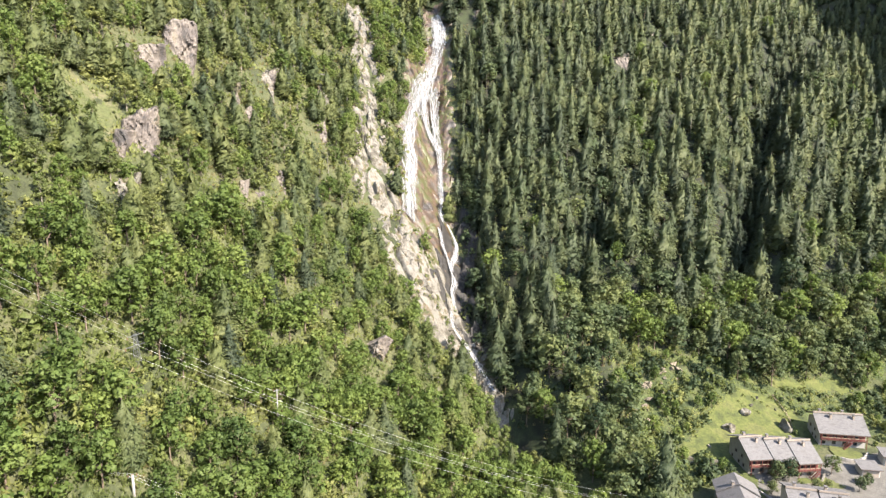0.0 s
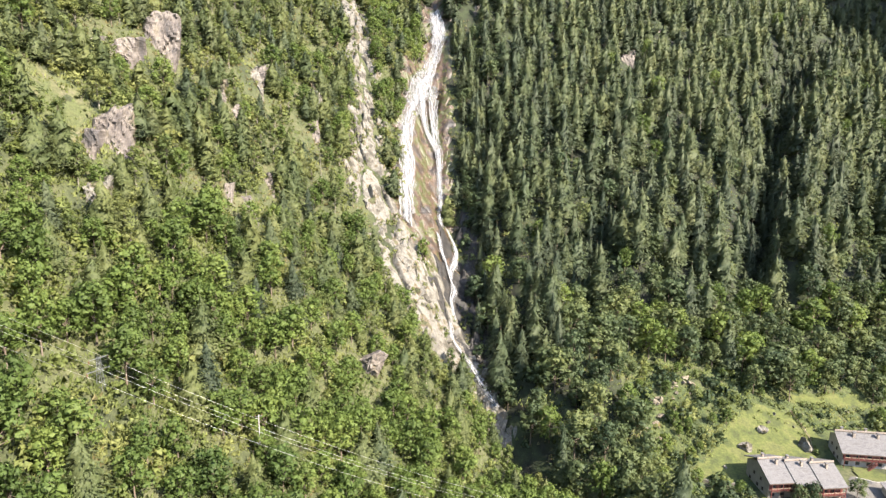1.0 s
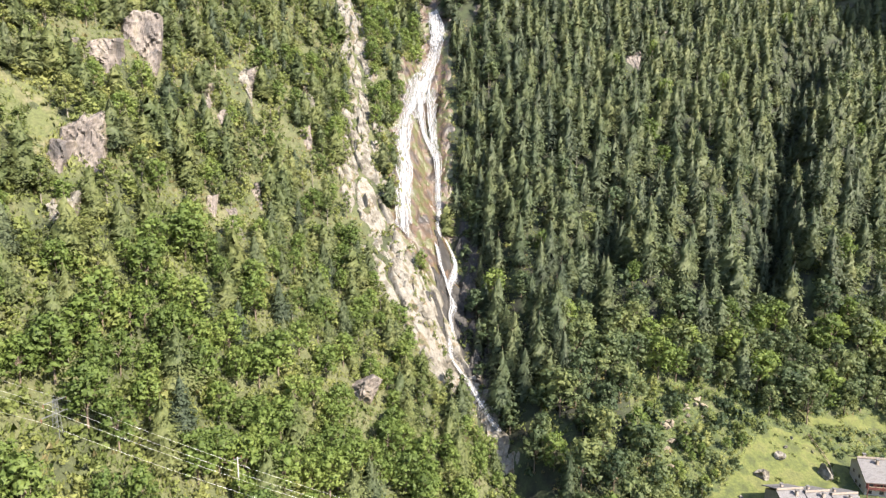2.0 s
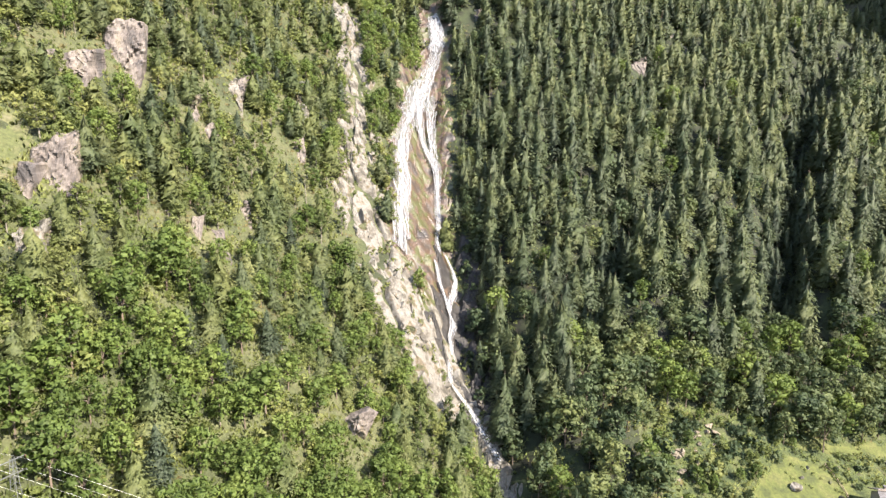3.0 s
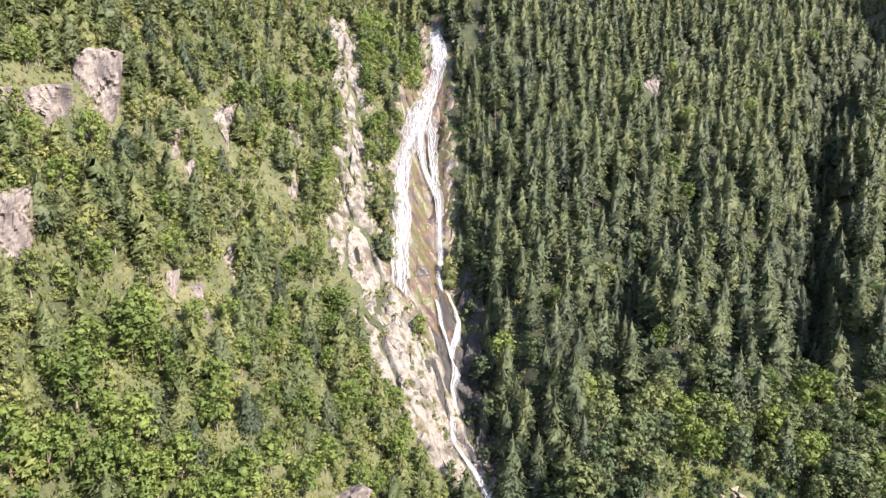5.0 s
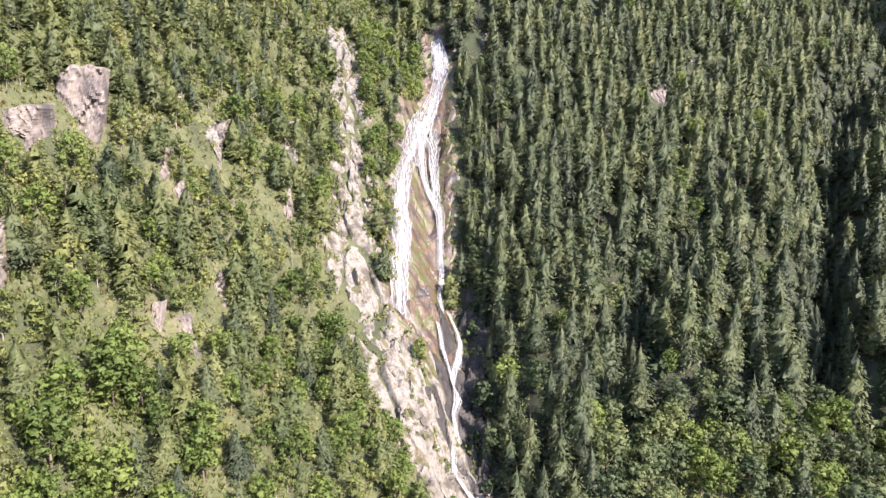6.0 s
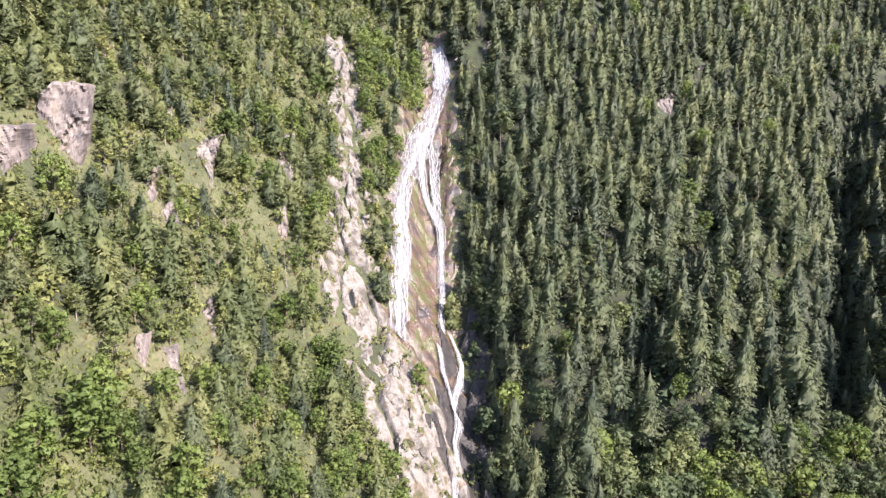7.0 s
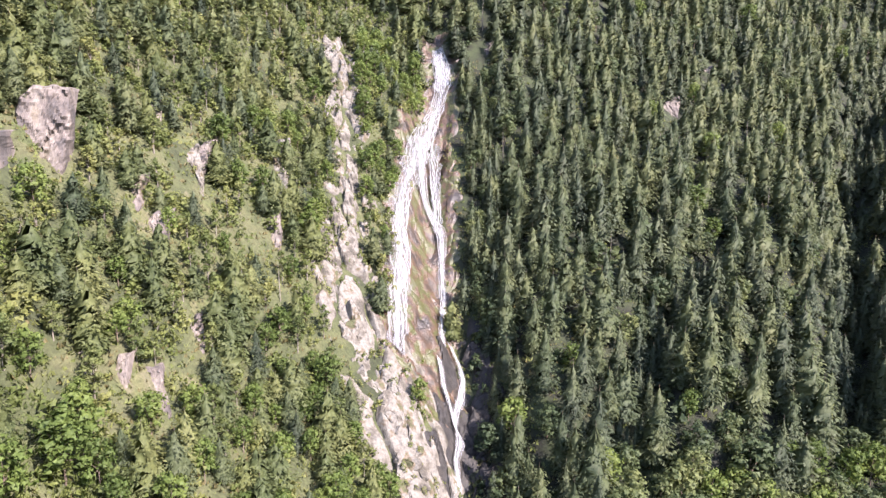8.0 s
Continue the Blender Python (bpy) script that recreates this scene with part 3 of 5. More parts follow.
strand([(-4.5, 350.5), (-2.7, 344), (-1.5, 336)], [3.8, 6.2, 7.0], 30, 1, (0.05, 0.13), 0.7, n=40)
strand([(-1.7, 336), (-5.5, 326), (-9.8, 311), (-13.2, 297)], [6.5, 5.5, 5.2, 6], 34, 2, (0.04, 0.10), 0.28)
strand([(-13, 298), (-15.6, 284), (-14.6, 273), (-13.7, 261), (-13.6, 249), (-12.6, 237)], [4, 6.0, 6.8, 6.0, 5.6, 4.4], 40, 3, (0.04, 0.10), 0.24)
strand([(-9.2, 312), (-8.6, 304), (-7.5, 298), (-4.4, 293), (-1.5, 288), (-1.2, 280), (-0.6, 270), (-0.8, 262), (-0.6, 253)], [3.0, 3.0, 3.0, 3.0, 3.0, 2.5, 2.3, 2.1, 1.9], 14, 4, (0.03, 0.09), 0.45)
strand([(-5, 318), (-4, 310), (-3.6, 300), (-2.3, 291)], [4.5, 4, 3, 2.5], 14, 5, (0.06, 0.16))
strand([(1.5, 256), (4.6, 252), (5.4, 248), (4, 240), (2.9, 233)], [1.6, 1.8, 1.8, 2, 1.6], 4, 6, (0.04, 0.10), 0.55, n=40)
strand([(-1.5, 246), (0, 240), (1.5, 236), (2.8, 233)], [1.6, 2, 1.5, 1.5], 4, 7, (0.04, 0.10), 0.5, n=30)
strand([(2.8, 233), (4.6, 231.5), (3.4, 225), (3.9, 221), (3.2, 214), (3.5, 208)], [1.6, 2.4, 1.4, 1.8, 1.4, 1.6], 9, 8, (0.03, 0.08), 0.35, n=50)
strand([(3.5, 208.6), (6, 207.4), (9.8, 205), (12.6, 202.5), (15.3, 199.3), (17.5, 197)], [1.8, 2.4, 2.2, 2.6, 2.4, 2.0], 14, 9, (0.03, 0.08), 0.22, n=50)

# ---- trees ----


def trunk_mesh(h, r, sides=5, bend=0.0, rnd=random):
    v, f = [], []
    for k, (u, s) in enumerate(((0, 1.0), (0.35, 0.75), (0.7, 0.42), (0.98, 0.06))):
        for i in range(sides):
            a = 2 * math.pi * i / sides
            v.append((r * s * math.cos(a) + bend * u * u * h, r * s * math.sin(a), u * h))
    for k in range(3):
        for i in range(sides):
            a, b = k * sides + i, k * sides + (i + 1) % sides
            f += [(a, b, b + sides), (a, b + sides, a + sides)]
    return v, f


def limb(v, f, p, q, r):
    """A thin three-sided limb from p to q."""
    p, q = np.array(p), np.array(q)
    d = q - p
    s = np.cross(d, (0.3, 0.2, 1.0))
    s /= np.linalg.norm(s) + 1e-9
    t = np.cross(d, s)
    t /= np.linalg.norm(t) + 1e-9
    b = len(v)
    for a in (0, 2.1, 4.2):
        v.append(tuple(p + r * (math.cos(a) * s + math.sin(a) * t)))
    v.append(tuple(q))
    f += [(b, b + 1, b + 3), (b + 1, b + 2, b + 3), (b + 2, b, b + 3)]


def conifer(seed, h, spread_r, sprays, size, droop, start, rag, full=1.0):
    """A tapering trunk, a dense uneven inner crown and many small drooping sprays thrown over whorls of boughs."""
    rnd = random.Random(seed)
    tv, tf = trunk_mesh(h, 0.012 * h, 5)
    v, f, nn = [], [], []
    whorls = 19
    reach_of = [rnd.uniform(1 - rag, 1 + 0.5 * rag) for _ in range(whorls * 7)]

    def girth(u):
        return spread_r * ((1 - u ** full) ** 0.85 * (0.92 if u > 0.12 else 0.65 + 2.25 * u) + 0.07)

    for i in range(sprays):
        u = 1 - math.sqrt(1 - 0.985 * (i + rnd.random()) / sprays)
        bough = min(int(u * whorls) * 7 + int(rnd.random() * 7), len(reach_of) - 1)
        a = (bough % 7) * 0.9 + int(u * whorls) * 1.9 + rnd.gauss(0, 0.34)
        out = rnd.uniform(0.35, 1.05) ** 0.6 * girth(u) * reach_of[bough]
        zz = h * (start + (0.99 - start) * (math.floor(u * whorls) + rnd.uniform(0.0, 1.0)) / whorls) - droop * out
        L = size * rnd.uniform(0.6, 1.3) * (0.6 + 0.4 * (1 - u))
        w = L * rnd.uniform(0.20, 0.36)
        yaw = a + rnd.gauss(0, 0.5)
        ca, sa, cy, sy = math.cos(a), math.sin(a), math.cos(yaw), math.sin(yaw)
        x, y = out * ca, out * sa
        fall = L * rnd.uniform(0.15, 0.8)
        tilt = rnd.gauss(0, 0.35) * w
        b = len(v)
        v += [(x - 0.5 * L * cy, y - 0.5 * L * sy, zz + 0.4 * fall), (x + 0.15 * L * cy - w * sy, y + 0.15 * L * sy + w * cy, zz - 0.2 * fall + tilt), (x + 0.5 * L * cy + 0.6 * w * sy, y + 0.5 * L * sy - 0.6 * w * cy, zz - 0.6 * fall - tilt)]
        f.append((b, b + 1, b + 2))
        nn += [(ca + rnd.gauss(0, 0.34), sa + rnd.gauss(0, 0.34), 0.6 + rnd.gauss(0, 0.34))] * 3
    base, rings, sides = len(v), 11, 7
    for k in range(rings):
        u = k / (rings - 1)
        for i in range(sides):
            a = 2 * math.pi * (i + 0.5 * (k % 2)) / sides + rnd.gauss(0, 0.1)
            q = 0.62 * girth(u) * rnd.uniform(0.45, 1.3) * (0.2 if k == rings - 1 else 1.0)
            v.append((q * math.cos(a), q * math.sin(a), h * (start + (0.90 - start) * u) - droop * q + rnd.gauss(0, 0.016 * h)))
            nn.append((math.cos(a) + rnd.gauss(0, 0.45), math.sin(a) + rnd.gauss(0, 0.45), 0.4 + rnd.gauss(0, 0.45)))
    for k in range(rings - 1):
        for i in range(sides):
            a, b = base + k * sides + i, base + k * sides + (i + 1) % sides
            f += [(a, b, b + sides), (a, b + sides, a + sides)]
    nn = np.array(nn)
    return (tv, tf), (v, f, nn / np.linalg.norm(nn, axis=1)[:, None], [0] * len(f))


def icosahedron():
    """Corners and faces of a unit icosahedron."""
    bm = bmesh.new()
    bmesh.ops.create_icosphere(bm, subdivisions=1, radius=1.0)
    v, f = [np.array(p.co) for p in bm.verts], [tuple(p.index for p in q.verts) for q in bm.faces]
    bm.free()
    return v, f


ICO_V, ICO_F = icosahedron()


def broadleaf(seed, h, r, lobes, cards, leaf, low=0.28):
    """A crown of uneven lobes, each a cloud of small sprays of leaves, on a forked trunk."""
    rnd = random.Random(seed)
    tv, tf = trunk_mesh(h * 0.7, 0.016 * h, 5, rnd.uniform(-0.05, 0.05))
    v, f, nn, lv, lf = [], [], [], [], []
    for k in range(lobes):
        a = k * 2.4 + rnd.uniform(-0.4, 0.4)
        u = (k + 0.5) / lobes
        ez = low + (0.88 - low) * (1 - (1 - u) ** 1.1)
        er = r * rnd.uniform(0.35, 0.72) * math.sqrt(max(0.05, 1 - ((ez - 0.5) / 0.55) ** 2)) if k < lobes - 1 else 0.0
        c = np.array((er * math.cos(a), er * math.sin(a), ez * h))
        lr = r * rnd.uniform(0.28, 0.5)
        limb(lv, lf, (0, 0, h * rnd.uniform(0.2, 0.45)), tuple(c * 0.95), 0.007 * h)
        at = len(v)
        for d in ICO_V if cards >= 30 else ():
            v.append(tuple(c + d * lr * rnd.uniform(0.25, 0.6) * np.array((1, 1, 0.85))))
            m = d + 0.35 * c / (np.linalg.norm(c) + 1e-6) * np.array((1, 1, 0.4)) + np.array((rnd.gauss(0, 0.25), rnd.gauss(0, 0.25), 0.2))
            nn.append(tuple(m / np.linalg.norm(m)))
        f += [tuple(at + i for i in t) for t in ICO_F] if cards >= 30 else []
        for i in range(cards):
            d = np.array((rnd.gauss(0, 1), rnd.gauss(0, 1), rnd.gauss(0.25, 0.9)))
            d /= np.linalg.norm(d)
            p = c + d * lr * rnd.uniform(0.5, 1.2) * np.array((1, 1, 0.85))
            e = d + np.array((rnd.gauss(0, 0.5), rnd.gauss(0, 0.5), rnd.gauss(0.15, 0.5)))
            e /= np.linalg.norm(e)
            s = np.cross(e, (rnd.gauss(0, 1), rnd.gauss(0, 1), rnd.gauss(0, 1)))
            s /= np.linalg.norm(s) + 1e-9
            t = np.cross(e, s)
            L = leaf * rnd.uniform(0.6, 1.35)
            b = len(v)
            v += [tuple(p - s * L), tuple(p + s * L * 0.6 + t * L * rnd.uniform(0.5, 0.9)), tuple(p + s * L * 0.7 - t * L * rnd.uniform(0.5, 0.9))]
            f.append((b, b + 1, b + 2))
            n = 0.8 * d + 0.35 * c / (np.linalg.norm(c) + 1e-6) * np.array((1, 1, 0.4)) + 0.2 * e + np.array((0, 0, 0.2))
            n = n + np.array((rnd.gauss(0, 0.22), rnd.gauss(0, 0.22), rnd.gauss(0, 0.22)))
            nn += [tuple(n / np.linalg.norm(n))] * 3
    k = len(v)
    f2 = [tuple(i + k for i in t) for t in lf]
    ln = np.array(lv) * (1, 1, 0.1)
    ln /= np.linalg.norm(ln, axis=1)[:, None] + 1e-6
    return (tv, tf), (v + lv, f + f2, np.r_[np.array(nn), ln], [0] * len(f) + [1] * len(f2))


def bare(seed, h):
    """A dead standing tree: a pale trunk with the stubs of its boughs."""
    rnd = random.Random(seed)
    tv, tf = trunk_mesh(h, 0.014 * h, 5)
    v, f = [], []
    for k in range(26):
        a, z, L = rnd.uniform(0, 6.3), h * rnd.uniform(0.25, 0.95), rnd.uniform(0.06, 0.16) * h
        L *= 1.1 - z / h
        limb(v, f, (0, 0, z), (L * math.cos(a), L * math.sin(a), z + rnd.uniform(-0.3, 0.3) * L), 0.05)
    return (tv, tf), (v, f, np.tile((0.0, -0.5, 0.86), (len(v), 1)), [0] * len(f))


# kind: (prototypes of unit height 1 = h metres, foliage, bark, label, category)
KINDS = {
    "spruce_tree": ([conifer(s, 20, 4.5, 640, 1.4, 0.42, 0.06, 0.36, 1.35) for s in (1, 2, 3, 4)], SPRUCE, BARK, "tall dark green spruce with drooping boughs", 20),
    "larch_tree": ([conifer(s, 20, 4.5, 640, 1.4, 0.26, 0.08, 0.42, 1.9) for s in (5, 6, 7, 8, 9)], LARCH, BARK, "slender light green larch with feathery boughs", 20),
    "young_larch": ([conifer(s, 20, 5.2, 560, 1.5, 0.18, 0.05, 0.55, 1.7) for s in (65, 66, 67, 68, 69)], SUNLIT_LARCH, BARK, "soft yellow-green young larch with feathery boughs", 20),
    "broadleaf_tree": ([broadleaf(s, 12, 4.0, 15, 46, 0.40) for s in (11, 12, 13, 14, 15)], LEAVES, BARK, "leafy green deciduous tree with a rounded uneven crown", 12),
    "ash_tree": ([broadleaf(s, 12, 4.0, 15, 44, 0.44) for s in (61, 62, 63, 64)], HAZE_LEAVES, BARK, "leafy deciduous tree with a cool green crown", 12),
    "young_birch": ([broadleaf(s, 10, 2.0, 9, 40, 0.32, 0.25) for s in (21, 22, 23)], BUSHES, PALEBARK, "slim young tree with a thin light green crown", 10),
    "shrub": ([broadleaf(s, 3.2, 1.9, 4, 15, 0.40, 0.15) for s in (31, 32, 33)], BUSHES, BARK, "low yellow-green bush on the open slope", 3.2),
    "alder_bush": ([broadleaf(s, 4.0, 2.0, 5, 13, 0.62, 0.12) for s in (34, 35, 36)], HAZE_LEAVES, BARK, "dense green alder bush between the conifers", 4.0),
    "dead_tree": ([bare(s, 14) for s in (41, 42)], PALEBARK, PALEBARK, "bare dead tree with a pale trunk", 14),
}
# fuller crowns for the trees that stand nearest
CLOSE = {
    "broadleaf_tree": [broadleaf(s, 12, 4.0, 18, 140, 0.22) for s in (71, 72, 73, 74, 75)],
    "young_birch": [broadleaf(s, 10, 2.0, 11, 95, 0.22, 0.25) for s in (76, 77, 78, 79)],
    "larch_tree": [conifer(s, 20, 4.1, 1150, 0.95, 0.26, 0.08, 0.50, 1.9) for s in (81, 82, 83)],
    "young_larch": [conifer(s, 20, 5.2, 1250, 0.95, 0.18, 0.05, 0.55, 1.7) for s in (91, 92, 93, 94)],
    "spruce_tree": [conifer(s, 20, 4.2, 1150, 0.95, 0.42, 0.06, 0.40, 1.35) for s in (84, 85, 86)],
    "shrub": [broadleaf(s, 3.2, 1.9, 6, 60, 0.22, 0.15) for s in (87, 88, 89)],
}
# plainer trees for the remote slopes
REMOTE = {
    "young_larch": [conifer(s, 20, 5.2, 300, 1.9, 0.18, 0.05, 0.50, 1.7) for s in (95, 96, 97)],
    "spruce_tree": [conifer(s, 20, 4.7, 330, 1.8, 0.40, 0.06, 0.36, 1.5) for s in (51, 52, 53)],
    "larch_tree": [conifer(s, 20, 4.7, 330, 1.8, 0.26, 0.08, 0.42, 2.0) for s in (55, 56, 57)],
}

HOUSES = [(97, 171, 14), (123, 186, 12), (76, 153, 11), (99, 152, 12), (122, 168, 5), (135, 174, 6)]
PATCHES = [(FALL_BED, 8.8), (UPPER_BED, 5.5), (SLABS, 10.0), (BED, 3.0), (GORGE, 5.0), (STRIPE, 5.2), ([(0, 338), (2, 318), (3, 298), (3, 272)], 4.0), (STREAM[7:11], 3.0)]


def free(x, y, margin=0.0):
    """True where a tree may stand."""
    for line, half in PATCHES:
        if line_gap(x, y, line) < half + margin:
            return False
    if inside(x, y, MEADOW) or inside(x, y, TERRACE) or inside(x, y, YARD):
        return False
    if any(math.hypot(x - a, y - b) < r for a, b, r in HOUSES):
        return False
    if any(math.hypot(x - a, y - b) < r * 0.9 for a, b, r in CLEAR):
        return False
    if any(math.hypot(x - a, y - b) < 3.2 for a, b in ((-49.2, 91), (-47, 87), (-45, 83), (-57, 110), (-54, 107), (68, 197), (74, 204), (80, 207), (66, 191), (-18.5, 169), (-18.5, 166), (-17.6, 163), (-17, 160), (-21, 166), (-16, 167))):
        return False
    return True


def at_crag(x, y):
    """True on an outcrop and just below it: only low scrub, keeping the camera's view open."""
    return any(-1.0 - 0.5 * c < y - b < 1.0 + 0.2 * c and abs(x - a + 0.3 * (b - y)) < w * 0.5 + 0.6 for a, b, w, c, _ in CRAGS)


def seen_area(x, y):
    """The part of the country that is wooded for the walk: a wedge ahead of it."""
    return abs(x) < 0.75 * (y + 16) and y > 58


PLANTS = {k: [] for k in KINDS}
rnd = random.Random(77)


def plant(kind, x, y, h, lift=0.0):
    PLANTS[kind].append((x, y, float(land(x, y)) - 0.25 + lift, h / KINDS[kind][4], rnd.uniform(0, 6.3), rnd.uniform(0.92, 1.25) + (0.3 if x < np.interp(y, [p[1] for p in STREAM[::-1]], [p[0] for p in STREAM[::-1]]) else 0.0) if kind in ("larch_tree", "spruce_tree", "young_larch") else rnd.uniform(0.85, 1.2), rnd.randrange(99)))


TAKEN = {}


def crowded(x, y, gap):
    """True where another tall tree stands closer than gap; else the spot is taken."""
    cx, cy = int(x // 8), int(y // 8)
    for i in (-1, 0, 1):
        for j in (-1, 0, 1):
            if any(math.hypot(x - a, y - b) < gap for a, b in TAKEN.get((cx + i, cy + j), ())):
                return True
    TAKEN.setdefault((cx, cy), []).append((x, y))
    return False


def gully_side(x, y):
    """Positive on the spur, negative on the opposite mountainside."""
    gx = np.interp(y, [p[1] for p in STREAM[::-1]], [p[0] for p in STREAM[::-1]])
    return gx - x


step = 3.4
for iy in range(int(58 / step), int(620 / step)):
    for ix in range(int(-330 / step), int(480 / step)):
        x, y = (ix + rnd.random()) * step, (iy + rnd.random()) * step
        if not seen_area(x, y):
            continue
        q, pick = noise.noise(Vector((x * 0.035, y * 0.035, 3.0))), rnd.random()
        q2 = noise.noise(Vector((x * 0.09, y * 0.09, 8.0)))
        z = float(ground(x, y))
        if z > 145 + 0.21 * (y - 68):
            continue
        if gully_side(x, y) > 0:
            if x < -125 or (y > 395):
                continue
            if at_crag(x, y):
                if pick < 0.55:
                    plant("shrub", x, y, rnd.uniform(0.8, 2.2))
                continue
            if not free(x, y):
                if free(x, y, -3.0) and pick < 0.35 or pick < 0.12:
                    if not any(math.hypot(x - a, y - b) < 0.6 * r for a, b, r in CLEAR) or pick < 0.3:
                        plant("shrub", x, y, rnd.uniform(1.5, 3))
                continue
            lane = line_gap(x, y, [(-95, 36), (-57, 112), (46, 146)])
            if lane < 2.5 or pick < 0.09 + 0.28 * max(0, q2):
                for _ in range(2):
                    plant("shrub", x + rnd.uniform(-1.5, 1.5), y + rnd.uniform(-1.5, 1.5), rnd.uniform(1.6, 3.8))
                continue
            low = y < 165 and x > -60 or y < 120
            if crowded(x, y, 3.6 if low else 3.0):
                for _ in range(2):
                    plant("shrub", x + rnd.uniform(-1.3, 1.3), y + rnd.uniform(-1.3, 1.3), rnd.uniform(2.0, 4.6))
                continue
            up = (z - 70) / 60 + 0.9 * q
            k = rnd.random()
            if -36 < x < -10 and 280 < y < 346:
                plant("broadleaf_tree" if k < 0.7 else "larch_tree", x, y, rnd.uniform(7, 11))
            elif low and k < 0.88 or k < 0.24 - 0.2 * up:
                plant("broadleaf_tree", x, y, rnd.uniform(7.5, 12.5) if low else rnd.uniform(6, 10.5))
            elif k < 0.54 - 0.15 * up:
                plant("young_birch", x, y, rnd.uniform(6, 10.5))
            elif k < 0.95 - 0.04 * up:
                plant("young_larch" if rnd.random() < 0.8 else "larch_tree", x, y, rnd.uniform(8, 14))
            elif k < 0.997:
                plant("spruce_tree", x, y, rnd.uniform(7, 12))
            else:
                plant("dead_tree", x, y, rnd.uniform(8, 12))
        else:
            if not free(x, y, 0.5) or at_crag(x, y):
                continue
            if y > 440 and (x < 120 or rnd.random() < 0.35):
                continue
            edge = 206 + 0.22 * max(0, x - 110) if x > 100 else 212
            thin = 0.66 if z > 34 else 0.5
            if y < edge + 18 and x > 58:
                thin = 1.0
            if 17 < x < 44 and 188 < y < 264:
                thin = 0.75
            elif x < 20 and 266 <= y < 350:
                if pick < 0.15:
                    plant("alder_bush", x, y, rnd.uniform(2, 4))
                elif pick < 0.68:
                    plant("larch_tree" if pick < 0.35 else "spruce_tree", x, y, rnd.uniform(9, 16))
                elif pick < 0.95:
                    plant("ash_tree", x, y, rnd.uniform(5, 8.5))
                continue
            elif x <= 17 and 196 < y < 266:
                if pick < 0.2:
                    plant("shrub", x, y, rnd.uniform(1.5, 3))
                elif pick < 0.85 and x > 12:
                    plant("spruce_tree" if pick < 0.55 else "ash_tree", x, y, rnd.uniform(10, 16))
                elif pick < 0.6 and x > 8.5:
                    plant("alder_bush", x, y, rnd.uniform(2, 5))
                continue
            if x > 58 and y < edge:
                if (y > 176 or x < 84) and (x < 104 or x > 152 or rnd.random() < 0.75):
                    if pick < 0.8:
                        for _ in range(3):
                            plant("shrub" if rnd.random() < 0.4 else "alder_bush", x + rnd.uniform(-1.5, 1.5), y + rnd.uniform(-1.5, 1.5), rnd.uniform(1.6, 4.2) if x < 104 or x > 140 else rnd.uniform(1.0, 2.4))
                    elif pick < 0.97 and (x < 104 or x > 140):
                        plant("broadleaf_tree", x, y, rnd.uniform(3.5, 7))
                continue
            if max(groove(x, y, line, 5.0) for line in GULLIES) > 0.5:
                if pick < 0.45:
                    plant("spruce_tree", x, y, rnd.uniform(9, 15))
                continue
            if rnd.random() < 0.14 and y < 400:
                plant("alder_bush", x + rnd.uniform(-1.5, 1.5), y + rnd.uniform(-1.5, 1.5), rnd.uniform(2.5, 6.5))
            rise = y - 226 - 0.10 * (x - 70)
            if pick > thin or crowded(x, y, 4.2 if rise < 0 else 5.9 if z < 105 else 5.1):
                continue
            k = rnd.random()
            leafy = 0.95 if rise < 0 else 0.4 if rise < 12 else 0.08
            if x < 12 and z < 100:
                leafy = 0.75
            elif x < 44 and 200 < y < 264:
                leafy = 0.12
            tall = rnd.uniform(14, 24) if z < 105 else rnd.uniform(12, 19)
            if groove(x, y, GULLIES[1], 14.0) > 0.35 and z > 45:
                plant("spruce_tree" if k < 0.8 else "larch_tree", x, y, 0.85 * tall)
            elif k < leafy:
                plant("ash_tree" if rnd.random() < 0.75 else "broadleaf_tree", x, y, rnd.uniform(10, 16) if rise < 0 else rnd.uniform(9, 14))
            elif k < leafy + (1 - leafy) * (0.68 + 0.5 * q):
                plant("larch_tree", x, y, tall)
            elif k < 0.992:
                plant("spruce_tree", x, y, tall)
            else:
                plant("dead_tree", x, y, rnd.uniform(11, 16))
            if rnd.random() < (0.35 if z < 60 else 0.15):
                plant("shrub", x + rnd.uniform(-2, 2), y + rnd.uniform(-2, 2), rnd.uniform(2, 4))

# bushes that have taken root on the ledges of the bare rock
for line, half, seed, rough, count in ((SLABS, 8.0, 6.0, 1.3, 44), (STRIPE, 6.0, 9.0, 1.7, 90), (FALL_BED, 9.0, 2.0, 0.5, 16)):
    for _ in range(count):
        (ax, ay), (bx, by) = rnd.choice(list(zip(line, line[1:])))
        w, side_step = rnd.random(), rnd.choice((-1, 1)) * rnd.uniform(0.15, 1.0) * half
        if line is FALL_BED and -9.5 < side_step < 5:
            continue
        x, y = ax + (bx - ax) * w + side_step, ay + (by - ay) * w
        plant("shrub", x, y, rnd.uniform(1.0, 2.4), max(0.0, bed_height(x, y, seed, rough) - float(land(x, y))))

